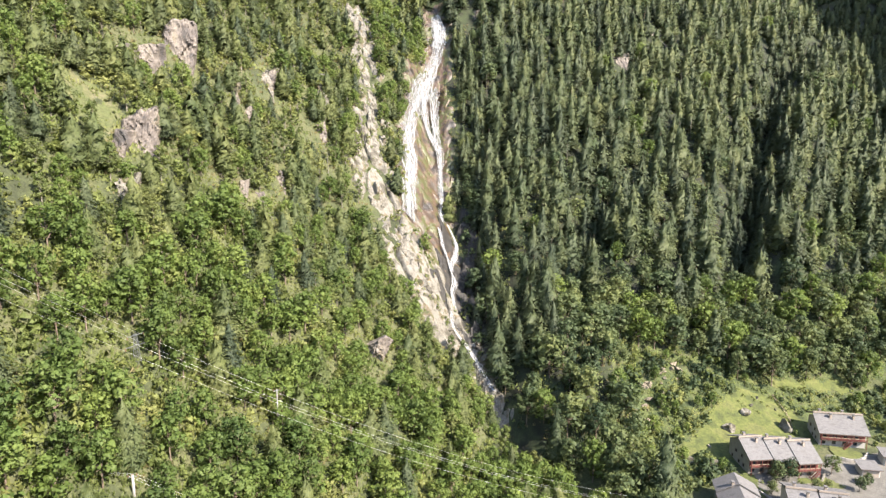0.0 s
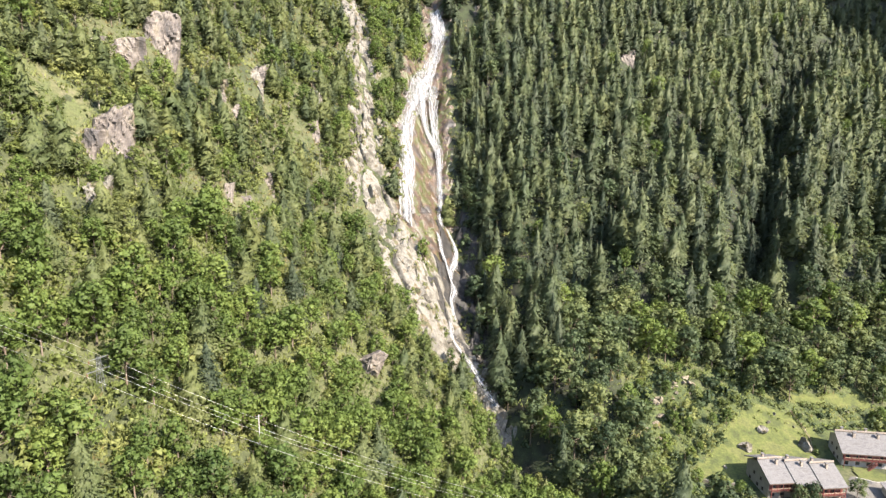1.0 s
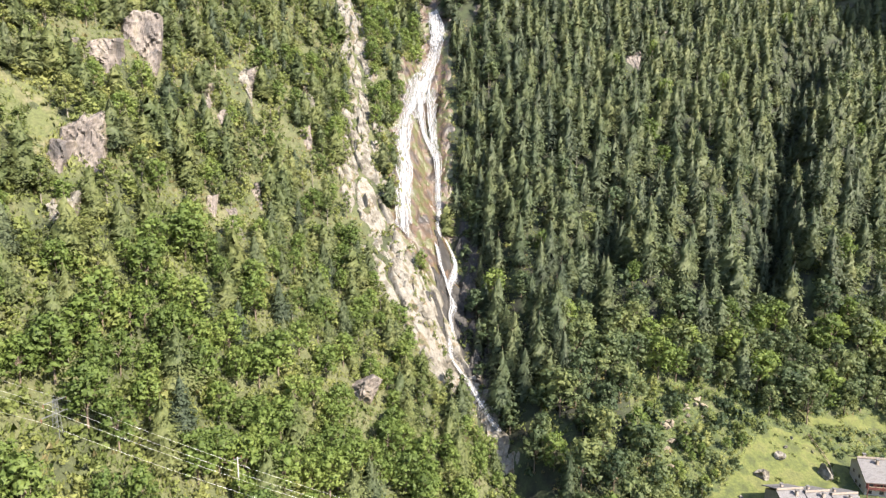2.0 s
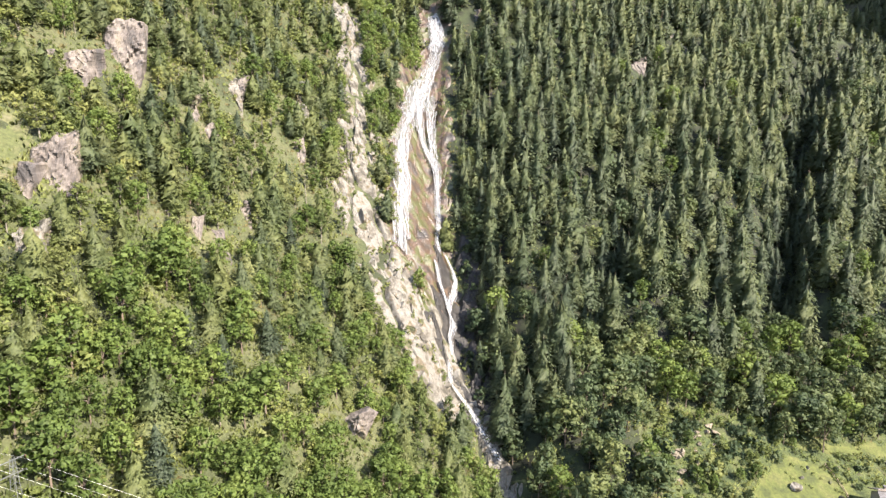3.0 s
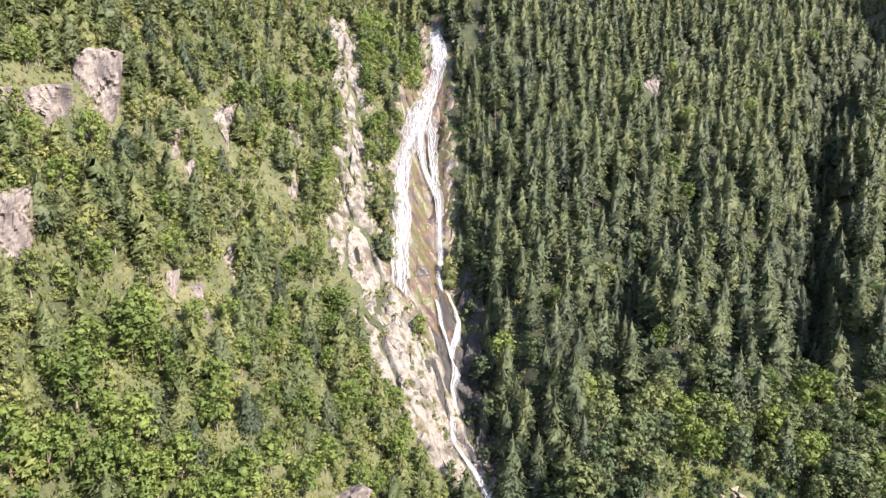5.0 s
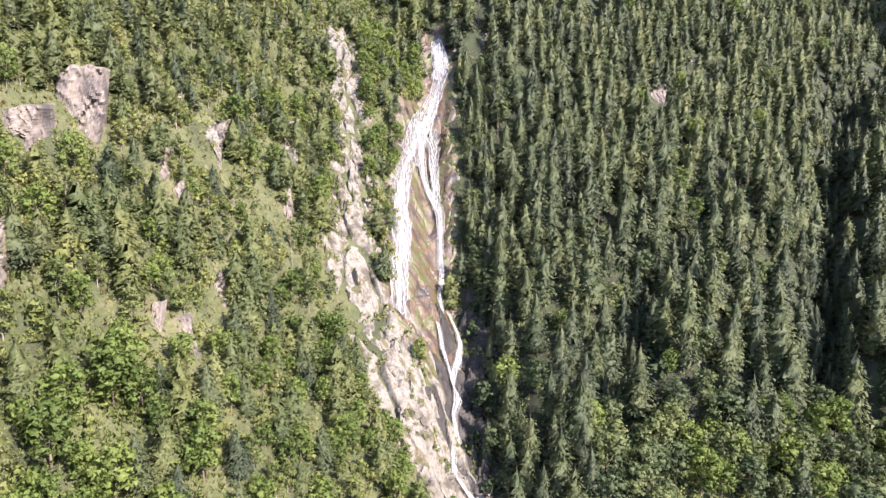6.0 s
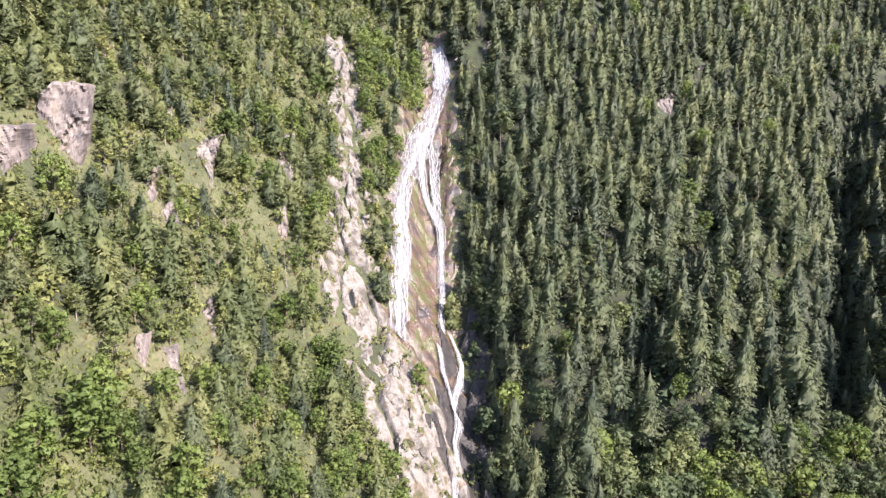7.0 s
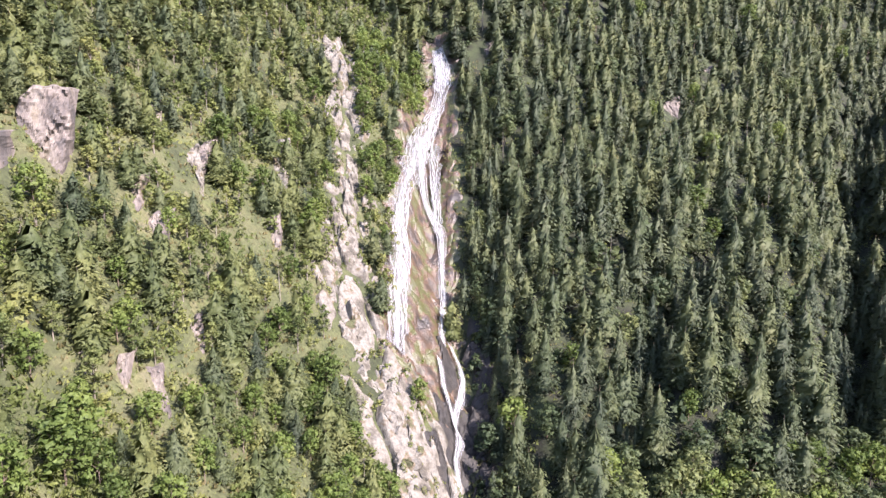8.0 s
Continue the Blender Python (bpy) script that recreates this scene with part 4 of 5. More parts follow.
NEAREST = 240
for kind, (shapes, foliage, bark, label, _) in KINDS.items():
    spots = sorted(PLANTS[kind], key=lambda s: math.hypot(s[0], s[1] - 60))
    made = {}
    for order, (x, y, z, s, turn, fat, pick) in enumerate(spots[:NEAREST]):
        fine = CLOSE.get(kind, shapes) + shapes
        split = len(fine) - len(shapes)
        k = pick % split if order < (130 if kind == "broadleaf_tree" else 60) else split + pick % len(shapes)
        m = Matrix.LocRotScale((x, y, z), Euler((0.03 * math.sin(pick), 0.03 * math.cos(pick), turn)), (s * fat, s * fat, s))
        if k in made:
            copy_thing(made[k], m @ Matrix.Diagonal((*(1 / c for c in made[k].scale), 1)))
            continue
        (tv, tf), (cv, cf, cn, ci) = fine[k]
        tree = new(kind)
        tagged(tree, label, "shrub" if kind in ("shrub", "alder_bush") else "tree", kind.replace("_", " ") + ("es" if kind in ("alder_bush", "young_larch") else "s") + " on the slope")
        linked("trunk" if kind not in ("shrub", "alder_bush") else "stem", tv, tf, [bark], tree)
        crown = linked("crown" if kind != "dead_tree" else "boughs", cv, cf, [foliage, bark], tree, ci, cn)
        if kind == "dead_tree":
            tagged(crown, kind="stuff")
        tree.matrix_basis = m
        made[k] = tree
    rest = spots[NEAREST:]
    if rest:
        vs, fs, ids, ns, base = [], [], [], [], 0

        bushy = kind in ("shrub", "alder_bush")

        def packed(group):
            out = []
            for (tv, tf), (cv, cf, cn, ci) in group:
                if bushy:
                    leafy_faces = [k for k, i in enumerate(ci) if i == 0]
                    count = 1 + max(i for k in leafy_faces for i in cf[k])
                    out.append((np.array(cv[:count]), np.array(cf)[leafy_faces], np.zeros(len(leafy_faces), int), cn[:count]))
                    continue
                tn = np.array(tv) * (1, 1, 0)
                tn /= np.linalg.norm(tn, axis=1)[:, None] + 1e-6
                out.append((np.array(tv + cv), np.r_[np.array(tf), np.array(cf) + len(tv)], np.r_[np.ones(len(tf), int), np.array(ci)], np.r_[tn, cn]))
            return out

        near, remote = packed(shapes), packed(REMOTE.get(kind, shapes))
        for x, y, z, s, turn, fat, pick in rest:
            group = remote if y > 295 else near
            v, f, i, nn = group[pick % len(group)]
            c, n = math.cos(turn), math.sin(turn)
            vs.append(np.c_[(v[:, 0] * c - v[:, 1] * n) * s * fat + x, (v[:, 0] * n + v[:, 1] * c) * s * fat + y, v[:, 2] * s + z])
            ns.append(np.c_[nn[:, 0] * c - nn[:, 1] * n, nn[:, 0] * n + nn[:, 1] * c, nn[:, 2]])
            fs.append(f + base)
            ids.append(i)
            base += len(v)
        ob = linked(kind.replace("_tree", "") + "_woods", np.concatenate(vs), np.concatenate(fs), [foliage, bark], None, np.concatenate(ids), np.concatenate(ns))
        tagged(ob, "distant wood: " + label, "forest", kind="stuff")

# undergrowth: tufts of grass, fern and low scrub between the trees
vs, fs, ns = [], [], []
gen = np.random.default_rng(9)
pts = gen.uniform((-125, 62), (175, 345), (50000, 2))
pts = np.r_[pts, gen.uniform((-78, 62), (12, 170), (12000, 2))]
px, py = pts[:, 0], pts[:, 1]
keep = (np.abs(px) < 0.8 * (py + 26)) & ~inside(px, py, MEADOW) & ~inside(px, py, TERRACE) & (line_gap(px, py, UPPER_BED) > 5) & ~inside(px, py, YARD) & (line_gap(px, py, FALL_BED) > 8) & (line_gap(px, py, SLABS) > 6) & (line_gap(px, py, GORGE) > 5) & (line_gap(px, py, STRIPE) > 4)
keep &= (ground(px, py) > 3) & ((py > 180) | (px < 84)) & ((px < 25) | (gen.random(len(px)) < 0.4) | (py < 215))
px, py = px[keep], py[keep]
pz = land(px, py)
k, leaves = len(px), 5
size = gen.uniform(0.35, 0.95, k)
for j in range(leaves):
    a, lean = gen.uniform(0, 6.28, k), gen.uniform(0.2, 0.9, k)
    w, hgt = size * gen.uniform(0.25, 0.5, k), size * gen.uniform(0.7, 1.5, k)
    ox, oy = gen.normal(0, 0.55, k) * size, gen.normal(0, 0.55, k) * size
    c, s = np.cos(a), np.sin(a)
    p0 = np.c_[px + ox - w * s, py + oy + w * c, pz + 0.1]
    p1 = np.c_[px + ox + w * s, py + oy - w * c, pz + 0.1]
    p2 = np.c_[px + ox + lean * size * c, py + oy + lean * size * s, pz + hgt]
    vs.append(np.stack((p0, p1, p2), 1).reshape(-1, 3))
    n = np.c_[0.4 * c, 0.4 * s - 0.3, np.full(k, 0.8)]
    ns.append((n / np.linalg.norm(n, axis=1)[:, None]).repeat(3, 0))
vs, ns = np.concatenate(vs), np.concatenate(ns)
ob = linked("undergrowth", vs, np.arange(len(vs)).reshape(-1, 3), [BUSHES, STRAW], None, np.tile(gen.random(k) < np.where((py < 170) | (px > 55), 0.05, 0.34), leaves), ns)
tagged(ob, "grass tufts, ferns and low scrub on the slope", "undergrowth", kind="stuff")

# ---- the hamlet ----
STONE_ROOF = rough_mat("stone_slab_roof", [(0.36, (0.081, 0.078, 0.081)), (0.5, (0.121, 0.117, 0.121)), (0.64, (0.092, 0.088, 0.088))], 0.5, 3.5, 0.85, 0.5, 0.08, (1.0, 2.5, 2.5))
PLASTER = plain_mat("rendered_wall", (0.22, 0.20, 0.175), 0.9, 0.15, 0.8)
WHITEWASH = plain_mat("white_wall", (0.31, 0.295, 0.28), 0.9, 0.12, 0.8)
REDWOOD = plain_mat("red_brown_timber", (0.13, 0.035, 0.03), 0.7, 0.35, 2.5)
DARKWOOD = plain_mat("dark_timber", (0.07, 0.045, 0.035), 0.75, 0.35, 2.5)
GREYWOOD = plain_mat("weathered_timber", (0.28, 0.22, 0.16), 0.85, 0.3, 2.0)
FLASHING = plain_mat("pale_roof_edge", (0.27, 0.225, 0.19), 0.7, 0.15, 2.0)
CONCRETE = plain_mat("concrete", (0.24, 0.228, 0.214), 0.9, 0.15, 1.2)
STEEL = plain_mat("galvanised_steel", (0.13, 0.14, 0.14), 0.6, 0.1, 3.0, 0.4)
CABLE = plain_mat("aluminium_cable", (0.55, 0.56, 0.55), 0.5, 0.05, 3.0, 0.6)
CERAMIC = plain_mat("brown_ceramic", (0.15, 0.07, 0.05), 0.3, 0.1, 3.0)
GLASS, gn, gl, gp = nodes_of("window_glass")
gp.inputs["Base Color"].default_value = (0.025, 0.03, 0.035, 1)
gp.inputs["Roughness"].default_value = 0.08


def block(bm, lo, hi):
    """An upright box between two corners, with its edges eased."""
    r = bmesh.ops.create_cube(bm, size=1.0)
    for v in r["verts"]:
        v.co = Vector([lo[i] + (v.co[i] + 0.5) * (hi[i] - lo[i]) for i in range(3)])
    e = list({e for v in r["verts"] for e in v.link_edges})
    w = 0.08 * min(hi[i] - lo[i] for i in range(3))
    bmesh.ops.bevel(bm, geom=e, offset=w, segments=1, affect="EDGES")


def beam(bm, p, q, w, d=None):
    """A square bar from p to q."""
    p, q = Vector(p), Vector(q)
    r = bmesh.ops.create_cube(bm, size=1.0)
    m = (q - p).to_track_quat("Z", "Y").to_matrix().to_4x4()
    for v in r["verts"]:
        v.co = Matrix.Translation((p + q) / 2) @ m @ Vector((v.co.x * w, v.co.y * (d or w), v.co.z * (q - p).length))


def shaped(fn, *args):
    bm = bmesh.new()
    fn(bm, *args)
    return bm


def hull(bm, corners):
    for c in corners:
        bm.verts.new(c)
    bmesh.ops.convex_hull(bm, input=list(bm.verts))
    bmesh.ops.recalc_face_normals(bm, faces=list(bm.faces))


def slab(bm, a, b, c, d, thick):
    """A sloping plate with the upper corners a, b, c, d."""
    hull(bm, [Vector(p) for p in (a, b, c, d)] + [Vector(p) - Vector((0, 0, thick)) for p in (a, b, c, d)])


def window(parent, x, y, z, w, h, side):
    """A window with a frame and a dark pane, in the front (y) or the end wall (x)."""
    win = new("window")
    win.parent = parent
    bm, pane = bmesh.new(), bmesh.new()
    if side == "front":
        for lo, hi in (((x, y - 0.08, z), (x + w, y + 0.06, z + 0.1)), ((x, y - 0.08, z + h - 0.1), (x + w, y + 0.06, z + h)), ((x, y - 0.08, z), (x + 0.1, y + 0.06, z + h)), ((x + w - 0.1, y - 0.08, z), (x + w, y + 0.06, z + h))):
            block(bm, lo, hi)
        block(pane, (x + 0.1, y - 0.03, z + 0.1), (x + w - 0.1, y + 0.04, z + h - 0.1))
    else:
        for lo, hi in (((x - 0.08, y, z), (x + 0.06, y + w, z + 0.1)), ((x - 0.08, y, z + h - 0.1), (x + 0.06, y + w, z + h)), ((x - 0.08, y, z), (x + 0.06, y + 0.1, z + h)), ((x - 0.08, y + w - 0.1, z), (x + 0.06, y + w, z + h))):
            block(bm, lo, hi)
        block(pane, (x - 0.03, y + 0.1, z + 0.1), (x + 0.04, y + w - 0.1, z + h - 0.1))
    part("frame", bm, DARKWOOD, win)
    part("pane", pane, GLASS, win)


def chalet(at, yaw, w, d, eave, ridge, ridge_y, label, wall=PLASTER, stairs=True, end_windows=True, chimneys=1, left_over=0.3, right_over=0.3):
    """A timber and masonry house: long roof slope to the front, a raised ridge, a balcony under the eaves."""
    house = new("house")
    tagged(house, label, "house", "stone-roofed houses of the hamlet")
    back = ridge - (d - ridge_y) * (ridge - eave) / ridge_y * 0.8
    bm = bmesh.new()
    hull(bm, [(x, y, z) for x in (0, w) for y, z in ((0, -2.0), (0, eave), (ridge_y, ridge - 0.3), (d, back), (d, -2.0))])
    part("wall", bm, wall, house)
    o, f = 1.3, (ridge - eave) / ridge_y
    part("roof", shaped(slab, (-left_over, -o, eave - o * f + 0.3), (w + right_over, -o, eave - o * f + 0.3), (w + right_over, ridge_y, ridge + 0.3), (-left_over, ridge_y, ridge + 0.3), 0.28), STONE_ROOF, house, "grey stone slab roof")
    part("roof", shaped(slab, (-left_over, ridge_y - 0.25, ridge + 0.85), (w + right_over, ridge_y - 0.25, ridge + 0.85), (w + right_over, d + 0.8, back + 0.5), (-left_over, d + 0.8, back + 0.5), 0.28), STONE_ROOF, house)
    part("ridge_board", shaped(block, (-left_over, ridge_y - 0.34, ridge + 0.36), (w + right_over, ridge_y - 0.26, ridge + 0.9)), FLASHING, house, "pale board along the raised ridge")
    part("eave_board", shaped(block, (-left_over, -o - 0.06, eave - o * f - 0.02), (w + right_over, -o - 0.003, eave - o * f + 0.26)), DARKWOOD, house)
    for k in range(chimneys):
        for cx, cy, top in ((w * (k + 0.62) / chimneys, ridge_y * 0.72, 1.35), (w * (k + 0.30) / chimneys, ridge_y + 1.6, 1.5)):
            z = ridge + 0.3 - abs(ridge_y - cy) * f
            ch = part("chimney", shaped(block, (cx - 0.32, cy - 0.32, z - 0.5), (cx + 0.32, cy + 0.32, z + top)), FLASHING, house, "pale rendered chimney")
            part("cap", shaped(block, (cx - 0.45, cy - 0.45, z + top + 0.003), (cx + 0.45, cy + 0.45, z + top + 0.14)), STONE_ROOF, ch)
    mid = eave * 0.45
    part("timber_front", shaped(block, (0.15, -0.1, mid), (w - 0.15, -0.003, eave - 0.1)), REDWOOD, house, "red-brown timber cladding of the upper floor")
    bal = new("balcony")
    bal.parent = house
    part("floor", shaped(block, (0.1, -1.25, mid - 0.12), (w - 0.1, -0.003, mid + 0.02)), DARKWOOD, bal)
    for z in (mid + 0.35, mid + 0.65, mid + 0.95):
        part("rail", shaped(block, (0.1, -1.28, z - 0.07), (w - 0.1, -1.2, z + 0.07)), GREYWOOD if z > mid + 0.8 else REDWOOD, bal)
    n = max(3, round(w / 1.8))
    for k in range(n + 1):
        x = 0.15 + (w - 0.3) * k / n
        part("post", shaped(beam, (x, -1.24, -1.0 if k in (0, n) else mid), (x, -1.24, eave - 1.2 * f), 0.14), REDWOOD, bal)
    for k in range(max(2, round(w / 3))):
        x = 0.7 + k * (w - 1.2) / max(2, round(w / 3))
        window(house, x, -0.14, mid + 0.5, 1.2, 1.3, "front")
        window(house, x, -0.04, 0.5, 1.1, 1.3, "front")
    if end_windows:
        for y, z in ((2.2, 0.8), (4.6, 0.8), (3.2, mid + 0.8), (6.4, mid + 0.9), (8.2, 0.9)):
            if y < d - 1.2:
                window(house, 0.0, y, z, 0.8, 1.0, "end")
    part("door", shaped(block, (w * 0.55, -0.06, 0.0), (w * 0.55 + 1.0, -0.003, 2.05)), DARKWOOD, house, "dark timber door")
    if stairs:
        st = new("staircase")
        st.parent = house
        x0, x1, z1 = w * 0.45, w * 0.45 + 2.6, mid
        for y in (-2.3, -1.4):
            part("stringer", shaped(beam, (x0, y, -0.4), (x1, y, z1), 0.1, 0.3), REDWOOD, st)
            part("handrail", shaped(beam, (x0, y, 0.6), (x1, y, z1 + 1.0), 0.1, 0.1), REDWOOD, st)
        for k in range(9):
            u = (k + 0.5) / 9
            part("tread", shaped(block, (x0 + (x1 - x0) * u - 0.16, -2.3, -0.4 + (z1 + 0.4) * u - 0.03), (x0 + (x1 - x0) * u + 0.16, -1.4, -0.4 + (z1 + 0.4) * u + 0.03)), REDWOOD, st)
    house.matrix_basis = pose(at[0], at[1], at[2], 0, 0, yaw)
    return house


LOW = -1.7
for i in range(3):
    chalet((88.2 + 6.6 * i, 168.6 - 0.55 * i, LOW - 0.34 * i), 5, 6.63, 10.6, 5.3, 8.3, 5.4, "terraced house with a grey slab roof and red timber balcony", stairs=i == 2, end_windows=i == 0,
           left_over=0.6 if i == 0 else 0.0, right_over=0.5 if i == 2 else 0.0)
chalet((117.3, 183.6, -0.4), -9, 13.2, 9.0, 5.0, 8.2, 4.9, "detached chalet with a grey slab roof and red balconies", WHITEWASH, chimneys=2, left_over=0.7, right_over=0.7)
for i in range(2):
    chalet((88.2 + 7.1 * i, 144.6 - 1.9 * i, -3.2), -13, 7.0, 11.5, 4.0, 7.0, 7.0, "lower terraced house with a grey slab roof", WHITEWASH, False, False, left_over=0.5 if i == 0 else 0.0, right_over=0.0)


def barn(at, yaw, w, d, eave, ridge, label):
    """A house with its gable to the valley and a broad two-sided slab roof."""
    house = new("house")
    tagged(house, label, "house", "stone-roofed houses of the hamlet")
    part("wall", shaped(hull, [(x, y, z) for y in (0, d) for x, z in ((0, -2.0), (0, eave), (w / 2, ridge - 0.2), (w, eave), (w, -2.0))]), PLASTER, house)
    f = (ridge - eave) / (w / 2)
    for lift, y0, y1 in ((0.0, -1.1, d * 0.55), (0.55, d * 0.5, d + 0.8)):
        part("roof", shaped(slab, (-1.0, y0, eave - f + 0.3 + lift), (w / 2, y0, ridge + 0.3 + lift), (w / 2, y1, ridge + 0.3 + lift), (-1.0, y1, eave - f + 0.3 + lift), 0.25), STONE_ROOF, house)
        part("roof", shaped(slab, (w / 2 + 0.004, y0, ridge + 0.3 + lift), (w + 1.0, y0, eave - f + 0.3 + lift), (w + 1.0, y1, eave - f + 0.3 + lift), (w / 2 + 0.004, y1, ridge + 0.3 + lift), 0.25), STONE_ROOF, house)
    ch = part("chimney", shaped(block, (w * 0.3, d * 0.52, eave), (w * 0.3 + 0.7, d * 0.52 + 0.7, ridge + 1.0)), FLASHING, house)
    part("cap", shaped(block, (w * 0.3 - 0.1, d * 0.52 - 0.1, ridge + 1.003), (w * 0.3 + 0.8, d * 0.52 + 0.8, ridge + 1.15)), STONE_ROOF, ch)
    part("timber_front", shaped(block, (0.6, -0.12, eave - 0.9), (w - 0.6, -0.003, eave)), DARKWOOD, house)
    for x in (1.2, w / 2 - 0.5, w - 2.2):
        window(house, x, -0.04, 1.0, 1.0, 1.2, "front")
    house.matrix_basis = pose(at[0], at[1], at[2], 0, 0, yaw)


barn((72.2, 148.2, -3.2), -12, 9.0, 10.5, 4.6, 7.0, "low house with a broad two-sided stone slab roof")


def garage(at, yaw, w, d, h, label, category):
    shed = new("garage")
    tagged(shed, label, category)
    part("wall", shaped(block, (0, 0, -0.8), (w, d, h)), WHITEWASH, shed)
    part("roof", shaped(slab, (-0.4, -0.5, h + 0.15), (w + 0.4, -0.5, h + 0.15), (w + 0.4, d + 0.4, h + 0.7), (-0.4, d + 0.4, h + 0.7), 0.18), STONE_ROOF, shed)
    part("gate", shaped(block, (0.5, -0.06, 0.0), (w - 0.5, -0.003, h - 0.35)), FLASHING, shed)
    part("gutter", shaped(block, (-0.4, -0.62, h - 0.02), (w + 0.4, -0.503, h + 0.1)), DARKWOOD, shed)
    shed.matrix_basis = pose(at[0], at[1], at[2], 0, 0, yaw)


garage((120.3, 167.6, -2.2), -10, 5.0, 4.2, 2.5, "white garage with a grey roof", "garage")
garage((130.0, 172.6, -1.7), -14, 8.0, 4.5, 3.2, "white outbuilding with a pale roof by the yard", "garage")

draped("meadow", ring(122.5, 178.3, 4.2), LAWN, "small mown lawn before the chalet", "lawn", 0.34)
draped("meadow", [(80, 163), (86, 166), (90, 160), (87, 155), (84, 153)], LAWN, "strip of lawn between the houses", "lawn", 0.34)


def low_wall(line, h, w, material, label):
    """A low dry-stone wall: uneven blocks laid end to end along a line."""
    rnd = random.Random(len(line) * 31 + int(h * 10))
    wall = new("garden_wall")
    tagged(wall, label, "wall")
    pts = smooth_line(line, max(4, int(sum(math.dist(a, b) for a, b in zip(line, line[1:])) / 1.1)))
    for (ax, ay), (bx, by) in zip(pts, pts[1:]):
        z = float(land(ax, ay))
        bm = bmesh.new()
        hh = h * rnd.uniform(0.85, 1.12)
        d = Vector((bx - ax, by - ay, 0))
        n = Vector((-d.y, d.x, 0)).normalized() * w * rnd.uniform(0.8, 1.1) / 2
        a, b = Vector((ax, ay, z)) + d * 0.02, Vector((bx, by, z)) - d * 0.02
        hull(bm, [a + n, a - n, b + n, b - n, a + n * 0.9 + Vector((0, 0, hh)), a - n * 0.9 + Vector((0, 0, hh)), b + n * 0.85 + Vector((0, 0, hh * 0.96)), b - n * 0.85 + Vector((0, 0, hh))] + [a - Vector((0, 0, 0.6)) + n, b - Vector((0, 0, 0.6)) - n])
        part("stone", bm, material, wall)


low_wall([(117, 176.3), (121, 174.5), (125, 174.8), (129, 178)], 1.1, 0.5, CONCRETE, "pale curved retaining wall below the lawn")
low_wall([(72, 176), (77, 175), (82, 174.5)], 0.8, 0.7, GRANITE, "dry-stone wall at the edge of the meadow")
low_wall([(84, 168), (86, 163), (88.5, 158.5), (90, 155)], 0.7, 0.5, CONCRETE, "low pale wall along a garden path")
low_wall([(110, 168), (106, 163.5), (101, 163)], 0.9, 0.5, GRANITE, "stone garden wall below the terrace")


def fence(line, label):
    ob = new("fence")
    tagged(ob, label, "fence")
    pts = smooth_line(line, max(4, int(sum(math.dist(a, b) for a, b in zip(line, line[1:])) / 1.6)))
    for (ax, ay), (bx, by) in zip(pts, pts[1:]):
        za, zb = float(land(ax, ay)), float(land(bx, by))
        part("post", shaped(beam, (ax, ay, za - 0.4), (ax, ay, za + 1.15), 0.14), GREYWOOD, ob)
        for z in (0.45, 0.95):
            part("board", shaped(beam, (ax, ay, za + z), (bx, by, zb + z), 0.05, 0.16), GREYWOOD, ob)


fence([(71, 174), (76, 172.8), (81, 172.2)], "weathered timber fence at the foot of the meadow")
fence([(112.5, 190), (114, 196), (112, 203)], "weathered timber fence up the meadow")

# garden trees and hedges
rnd = random.Random(12)


def garden(kind, x, y, h, fat=1.0, label=""):
    shapes, foliage, bark = KINDS[kind][:3]
    (tv, tf), (cv, cf, cn, ci) = shapes[rnd.randrange(len(shapes))]
    tree = new(kind)
    tagged(tree, label or KINDS[kind][3], "shrub" if kind == "shrub" else "tree")
    linked("trunk" if kind != "shrub" else "stem", tv, tf, [bark], tree)
    linked("crown", cv, cf, [foliage, bark], tree, ci, cn)
    s = h / KINDS[kind][4]
    tree.matrix_basis = Matrix.LocRotScale((x, y, float(land(x, y)) - 0.2), Euler((0, 0, rnd.uniform(0, 6))), (s * fat, s * fat, s))


for x, y, h, fat in ((94.4, 164.6, 7.4, 0.95), (98.2, 165.2, 7.6, 0.95), (112.3, 168.5, 6.6, 1.1), (107.6, 162.2, 3.0, 1.3), (119.5, 163.5, 4.2, 1.2), (103.5, 160.6, 4.6, 1.1), (115.5, 160.8, 5.2, 1.0), (90.5, 159.5, 4.5, 1.1), (134.5, 164, 6, 1.0)):
    garden("ash_tree", x, y, h, fat, "dense dark round garden tree by the houses")
for i in range(46):
    u = rnd.random()
    x, y = rnd.choice([(101 + 22 * u, 203.5 + 3 * u), (104 + 20 * u, 200 + 5 * u), (113 + 2 * u, 192 + 10 * u), (86 + 24 * u, 164 - 3 * u), (112 + 30 * u, 189 + 10 * u), (118 + 18 * u, 206 + 4 * u), (94 + 14 * u, 181 + 2 * u)])
    garden("shrub", x + rnd.gauss(0, 0.8), y + rnd.gauss(0, 0.8), rnd.uniform(0.8, 2.2), 1.1, "small dark bush at the edge of the meadow")

# low bushes added in rows, standing in for shadows along the meadow's banks
for i in range(22):
    u, k = rnd.random(), i % 4
    x, y = ((101 + 9 * u, 201.5 - 3.5 * u), (98 + 6 * u, 198 - 2 * u), (94 + 5 * u, 188 - 1.5 * u), (108 + 7 * u, 197 - 2 * u))[k]
    garden("shrub", x + rnd.gauss(0, 0.3), y + rnd.gauss(0, 0.3), rnd.uniform(0.5, 1.1), 1.5, "low bush added for the shadow of a meadow bank")

# ---- the power line ----


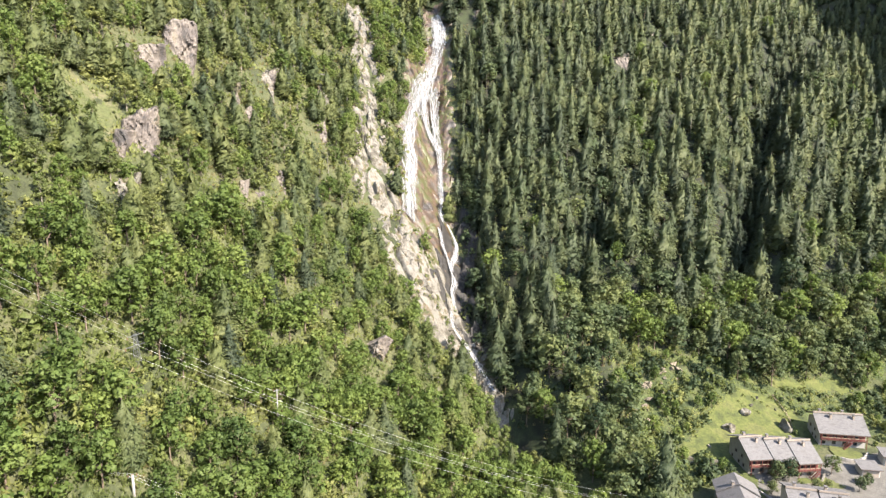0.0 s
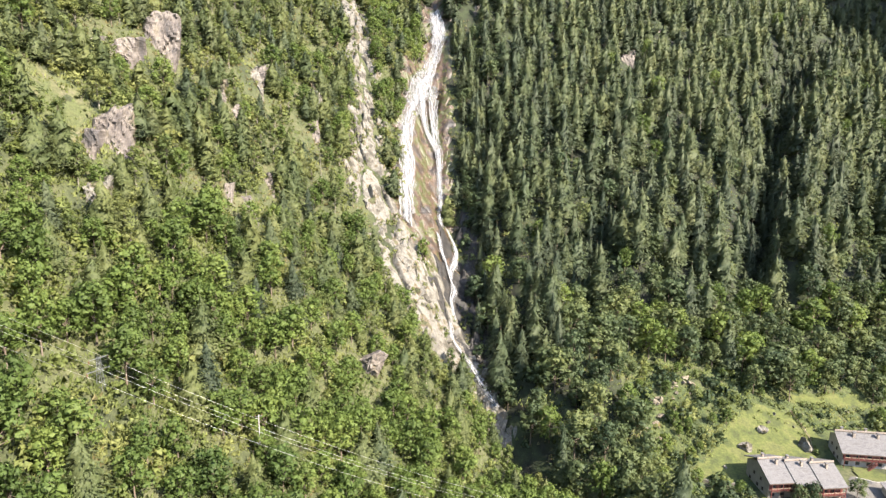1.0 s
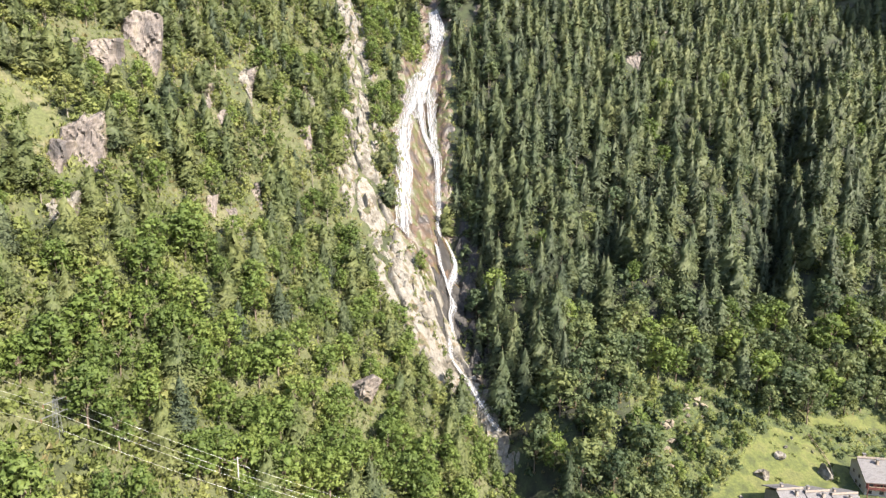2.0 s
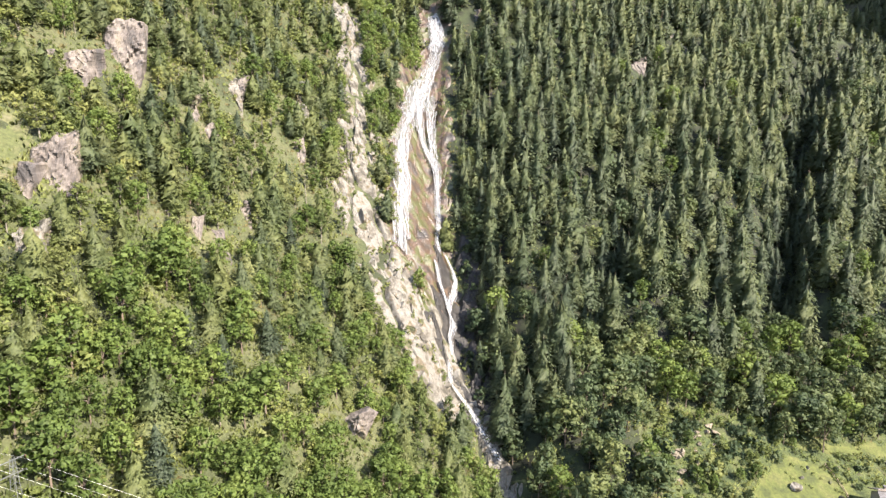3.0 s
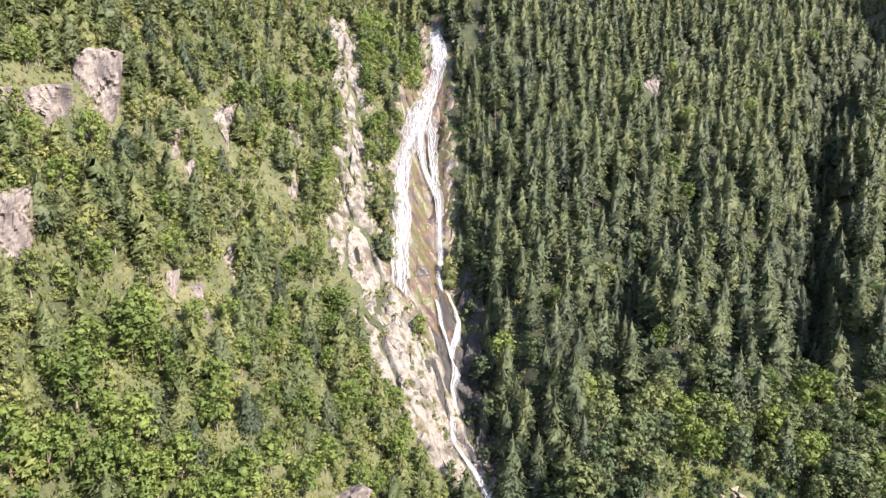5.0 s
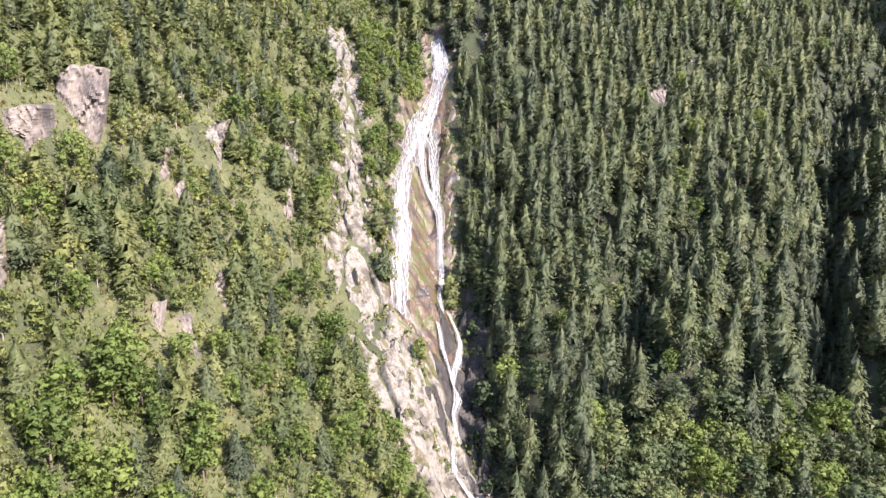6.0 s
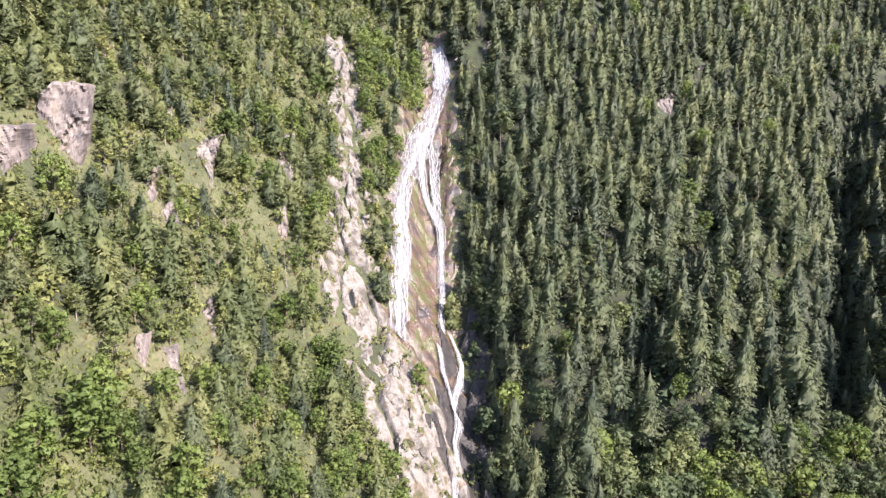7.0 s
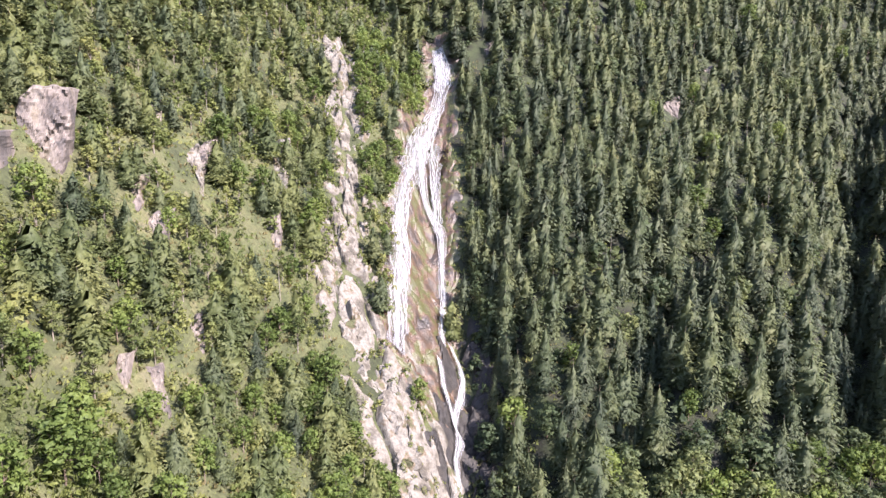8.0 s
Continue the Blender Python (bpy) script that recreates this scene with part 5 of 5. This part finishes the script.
def pylon(at, h, label):
    """A slim lattice mast with two cross-arms."""
    mast = new("pylon")
    tagged(mast, label, "pylon")
    for sx in (-1, 1):
        for sy in (-1, 1):
            part("leg", shaped(beam, (sx * 0.55, sy * 0.55, -1.5), (sx * 0.2, sy * 0.2, h), 0.065), STEEL, mast)
    n = 7
    for k in range(n):
        z0, z1 = h * k / n, h * (k + 1) / n
        a, b = 0.55 - 0.35 * k / n, 0.55 - 0.35 * (k + 1) / n
        for s in (-1, 1):
            part("brace", shaped(beam, (-a, s * a, z0), (b, s * b, z1), 0.05), STEEL, mast)
            part("brace", shaped(beam, (s * a, a, z0), (s * b, -b, z1), 0.05), STEEL, mast)
    for z, half in ((h - 0.3, 1.7), (h - 2.3, 2.2)):
        part("cross_arm", shaped(beam, (-half * 0.45, -half * 0.9, z), (half * 0.45, half * 0.9, z), 0.12), STEEL, mast)
        for s in (-1, 1):
            part("insulator", shaped(beam, (s * half * 0.45, s * half * 0.9, z), (s * half * 0.45, s * half * 0.9, z - 0.55), 0.12), CERAMIC, mast)
    mast.matrix_basis = pose(*at)


def pole(at, h, r, material, label):
    mast = new("utility_pole")
    tagged(mast, label, "utility pole")
    bm = bmesh.new()
    bmesh.ops.create_cone(bm, cap_ends=True, segments=10, radius1=r, radius2=r * 0.72, depth=h + 1.5)
    bmesh.ops.translate(bm, verts=bm.verts, vec=(0, 0, (h - 1.5) / 2))
    part("shaft", bm, material, mast, smooth=True)
    part("cross_arm", shaped(beam, (-0.6, -0.33, h - 0.35), (0.6, 0.33, h - 0.35), 0.1), STEEL, mast)
    for s in (-0.55, 0.0, 0.55):
        part("insulator", shaped(beam, (s, s * 0.55, h - 0.3), (s, s * 0.55, h + 0.05), 0.1), CERAMIC, mast)
    mast.matrix_basis = pose(*at)


def wire(p, q, sag, r=0.013):
    """A cable that hangs between two points."""
    cu = bpy.data.curves.new("wire", "CURVE")
    cu.dimensions, cu.bevel_depth, cu.bevel_resolution = "3D", r, 0
    sp = cu.splines.new("POLY")
    sp.points.add(24)
    for i in range(25):
        u = i / 24
        c = Vector(p).lerp(Vector(q), u)
        sp.points[i].co = (c.x, c.y, c.z - 4 * sag * u * (1 - u), 1)
    cu.materials.append(CABLE)
    tagged(new("wire", cu), "thin pale overhead power cable", "power cable", "cables of the power line")


MAST = (-57.0, 112.4, float(land(-57.0, 112.4)))
TOP = 58.3
pylon(MAST, TOP - MAST[2], "slim grey lattice pylon rising from the trees")
P2 = (-34.8, 125.1, float(land(-34.8, 125.1)))
pole(P2, 42.2 - P2[2], 0.13, CONCRETE, "thin pale utility pole among the trees")
P1 = (-49.2, 92.3, float(land(-49.2, 92.3)))
pole(P1, 41.4 - P1[2], 0.26, CONCRETE, "thick pale concrete utility pole")
for s, dz, far in ((-1, -0.85, 0.0), (1, -0.85, 1.0), (-1.3, -2.85, 0.0), (1.3, -2.85, 1.0)):
    at = (MAST[0] + 0.76 * s, MAST[1] + 1.5 * s, TOP + dz)
    wire(at, (-95.0 + 0.8 * s, 36.0 + 1.6 * s, 126.0 + dz), 1.5)
    wire(at, (46.0 + 0.8 * s, 146.0 + 1.6 * s, 5.0 + dz), 4.0)
for s in (-0.55, 0.0, 0.55):
    at = (P1[0] + s, P1[1] + 0.55 * s, 41.4)
    wire(at, (-84 + s, 84 + 0.6 * s, 52.0), 0.8, 0.010)
    wire(at, (4 + s, 104 + 0.6 * s, 10.0), 1.5, 0.010)
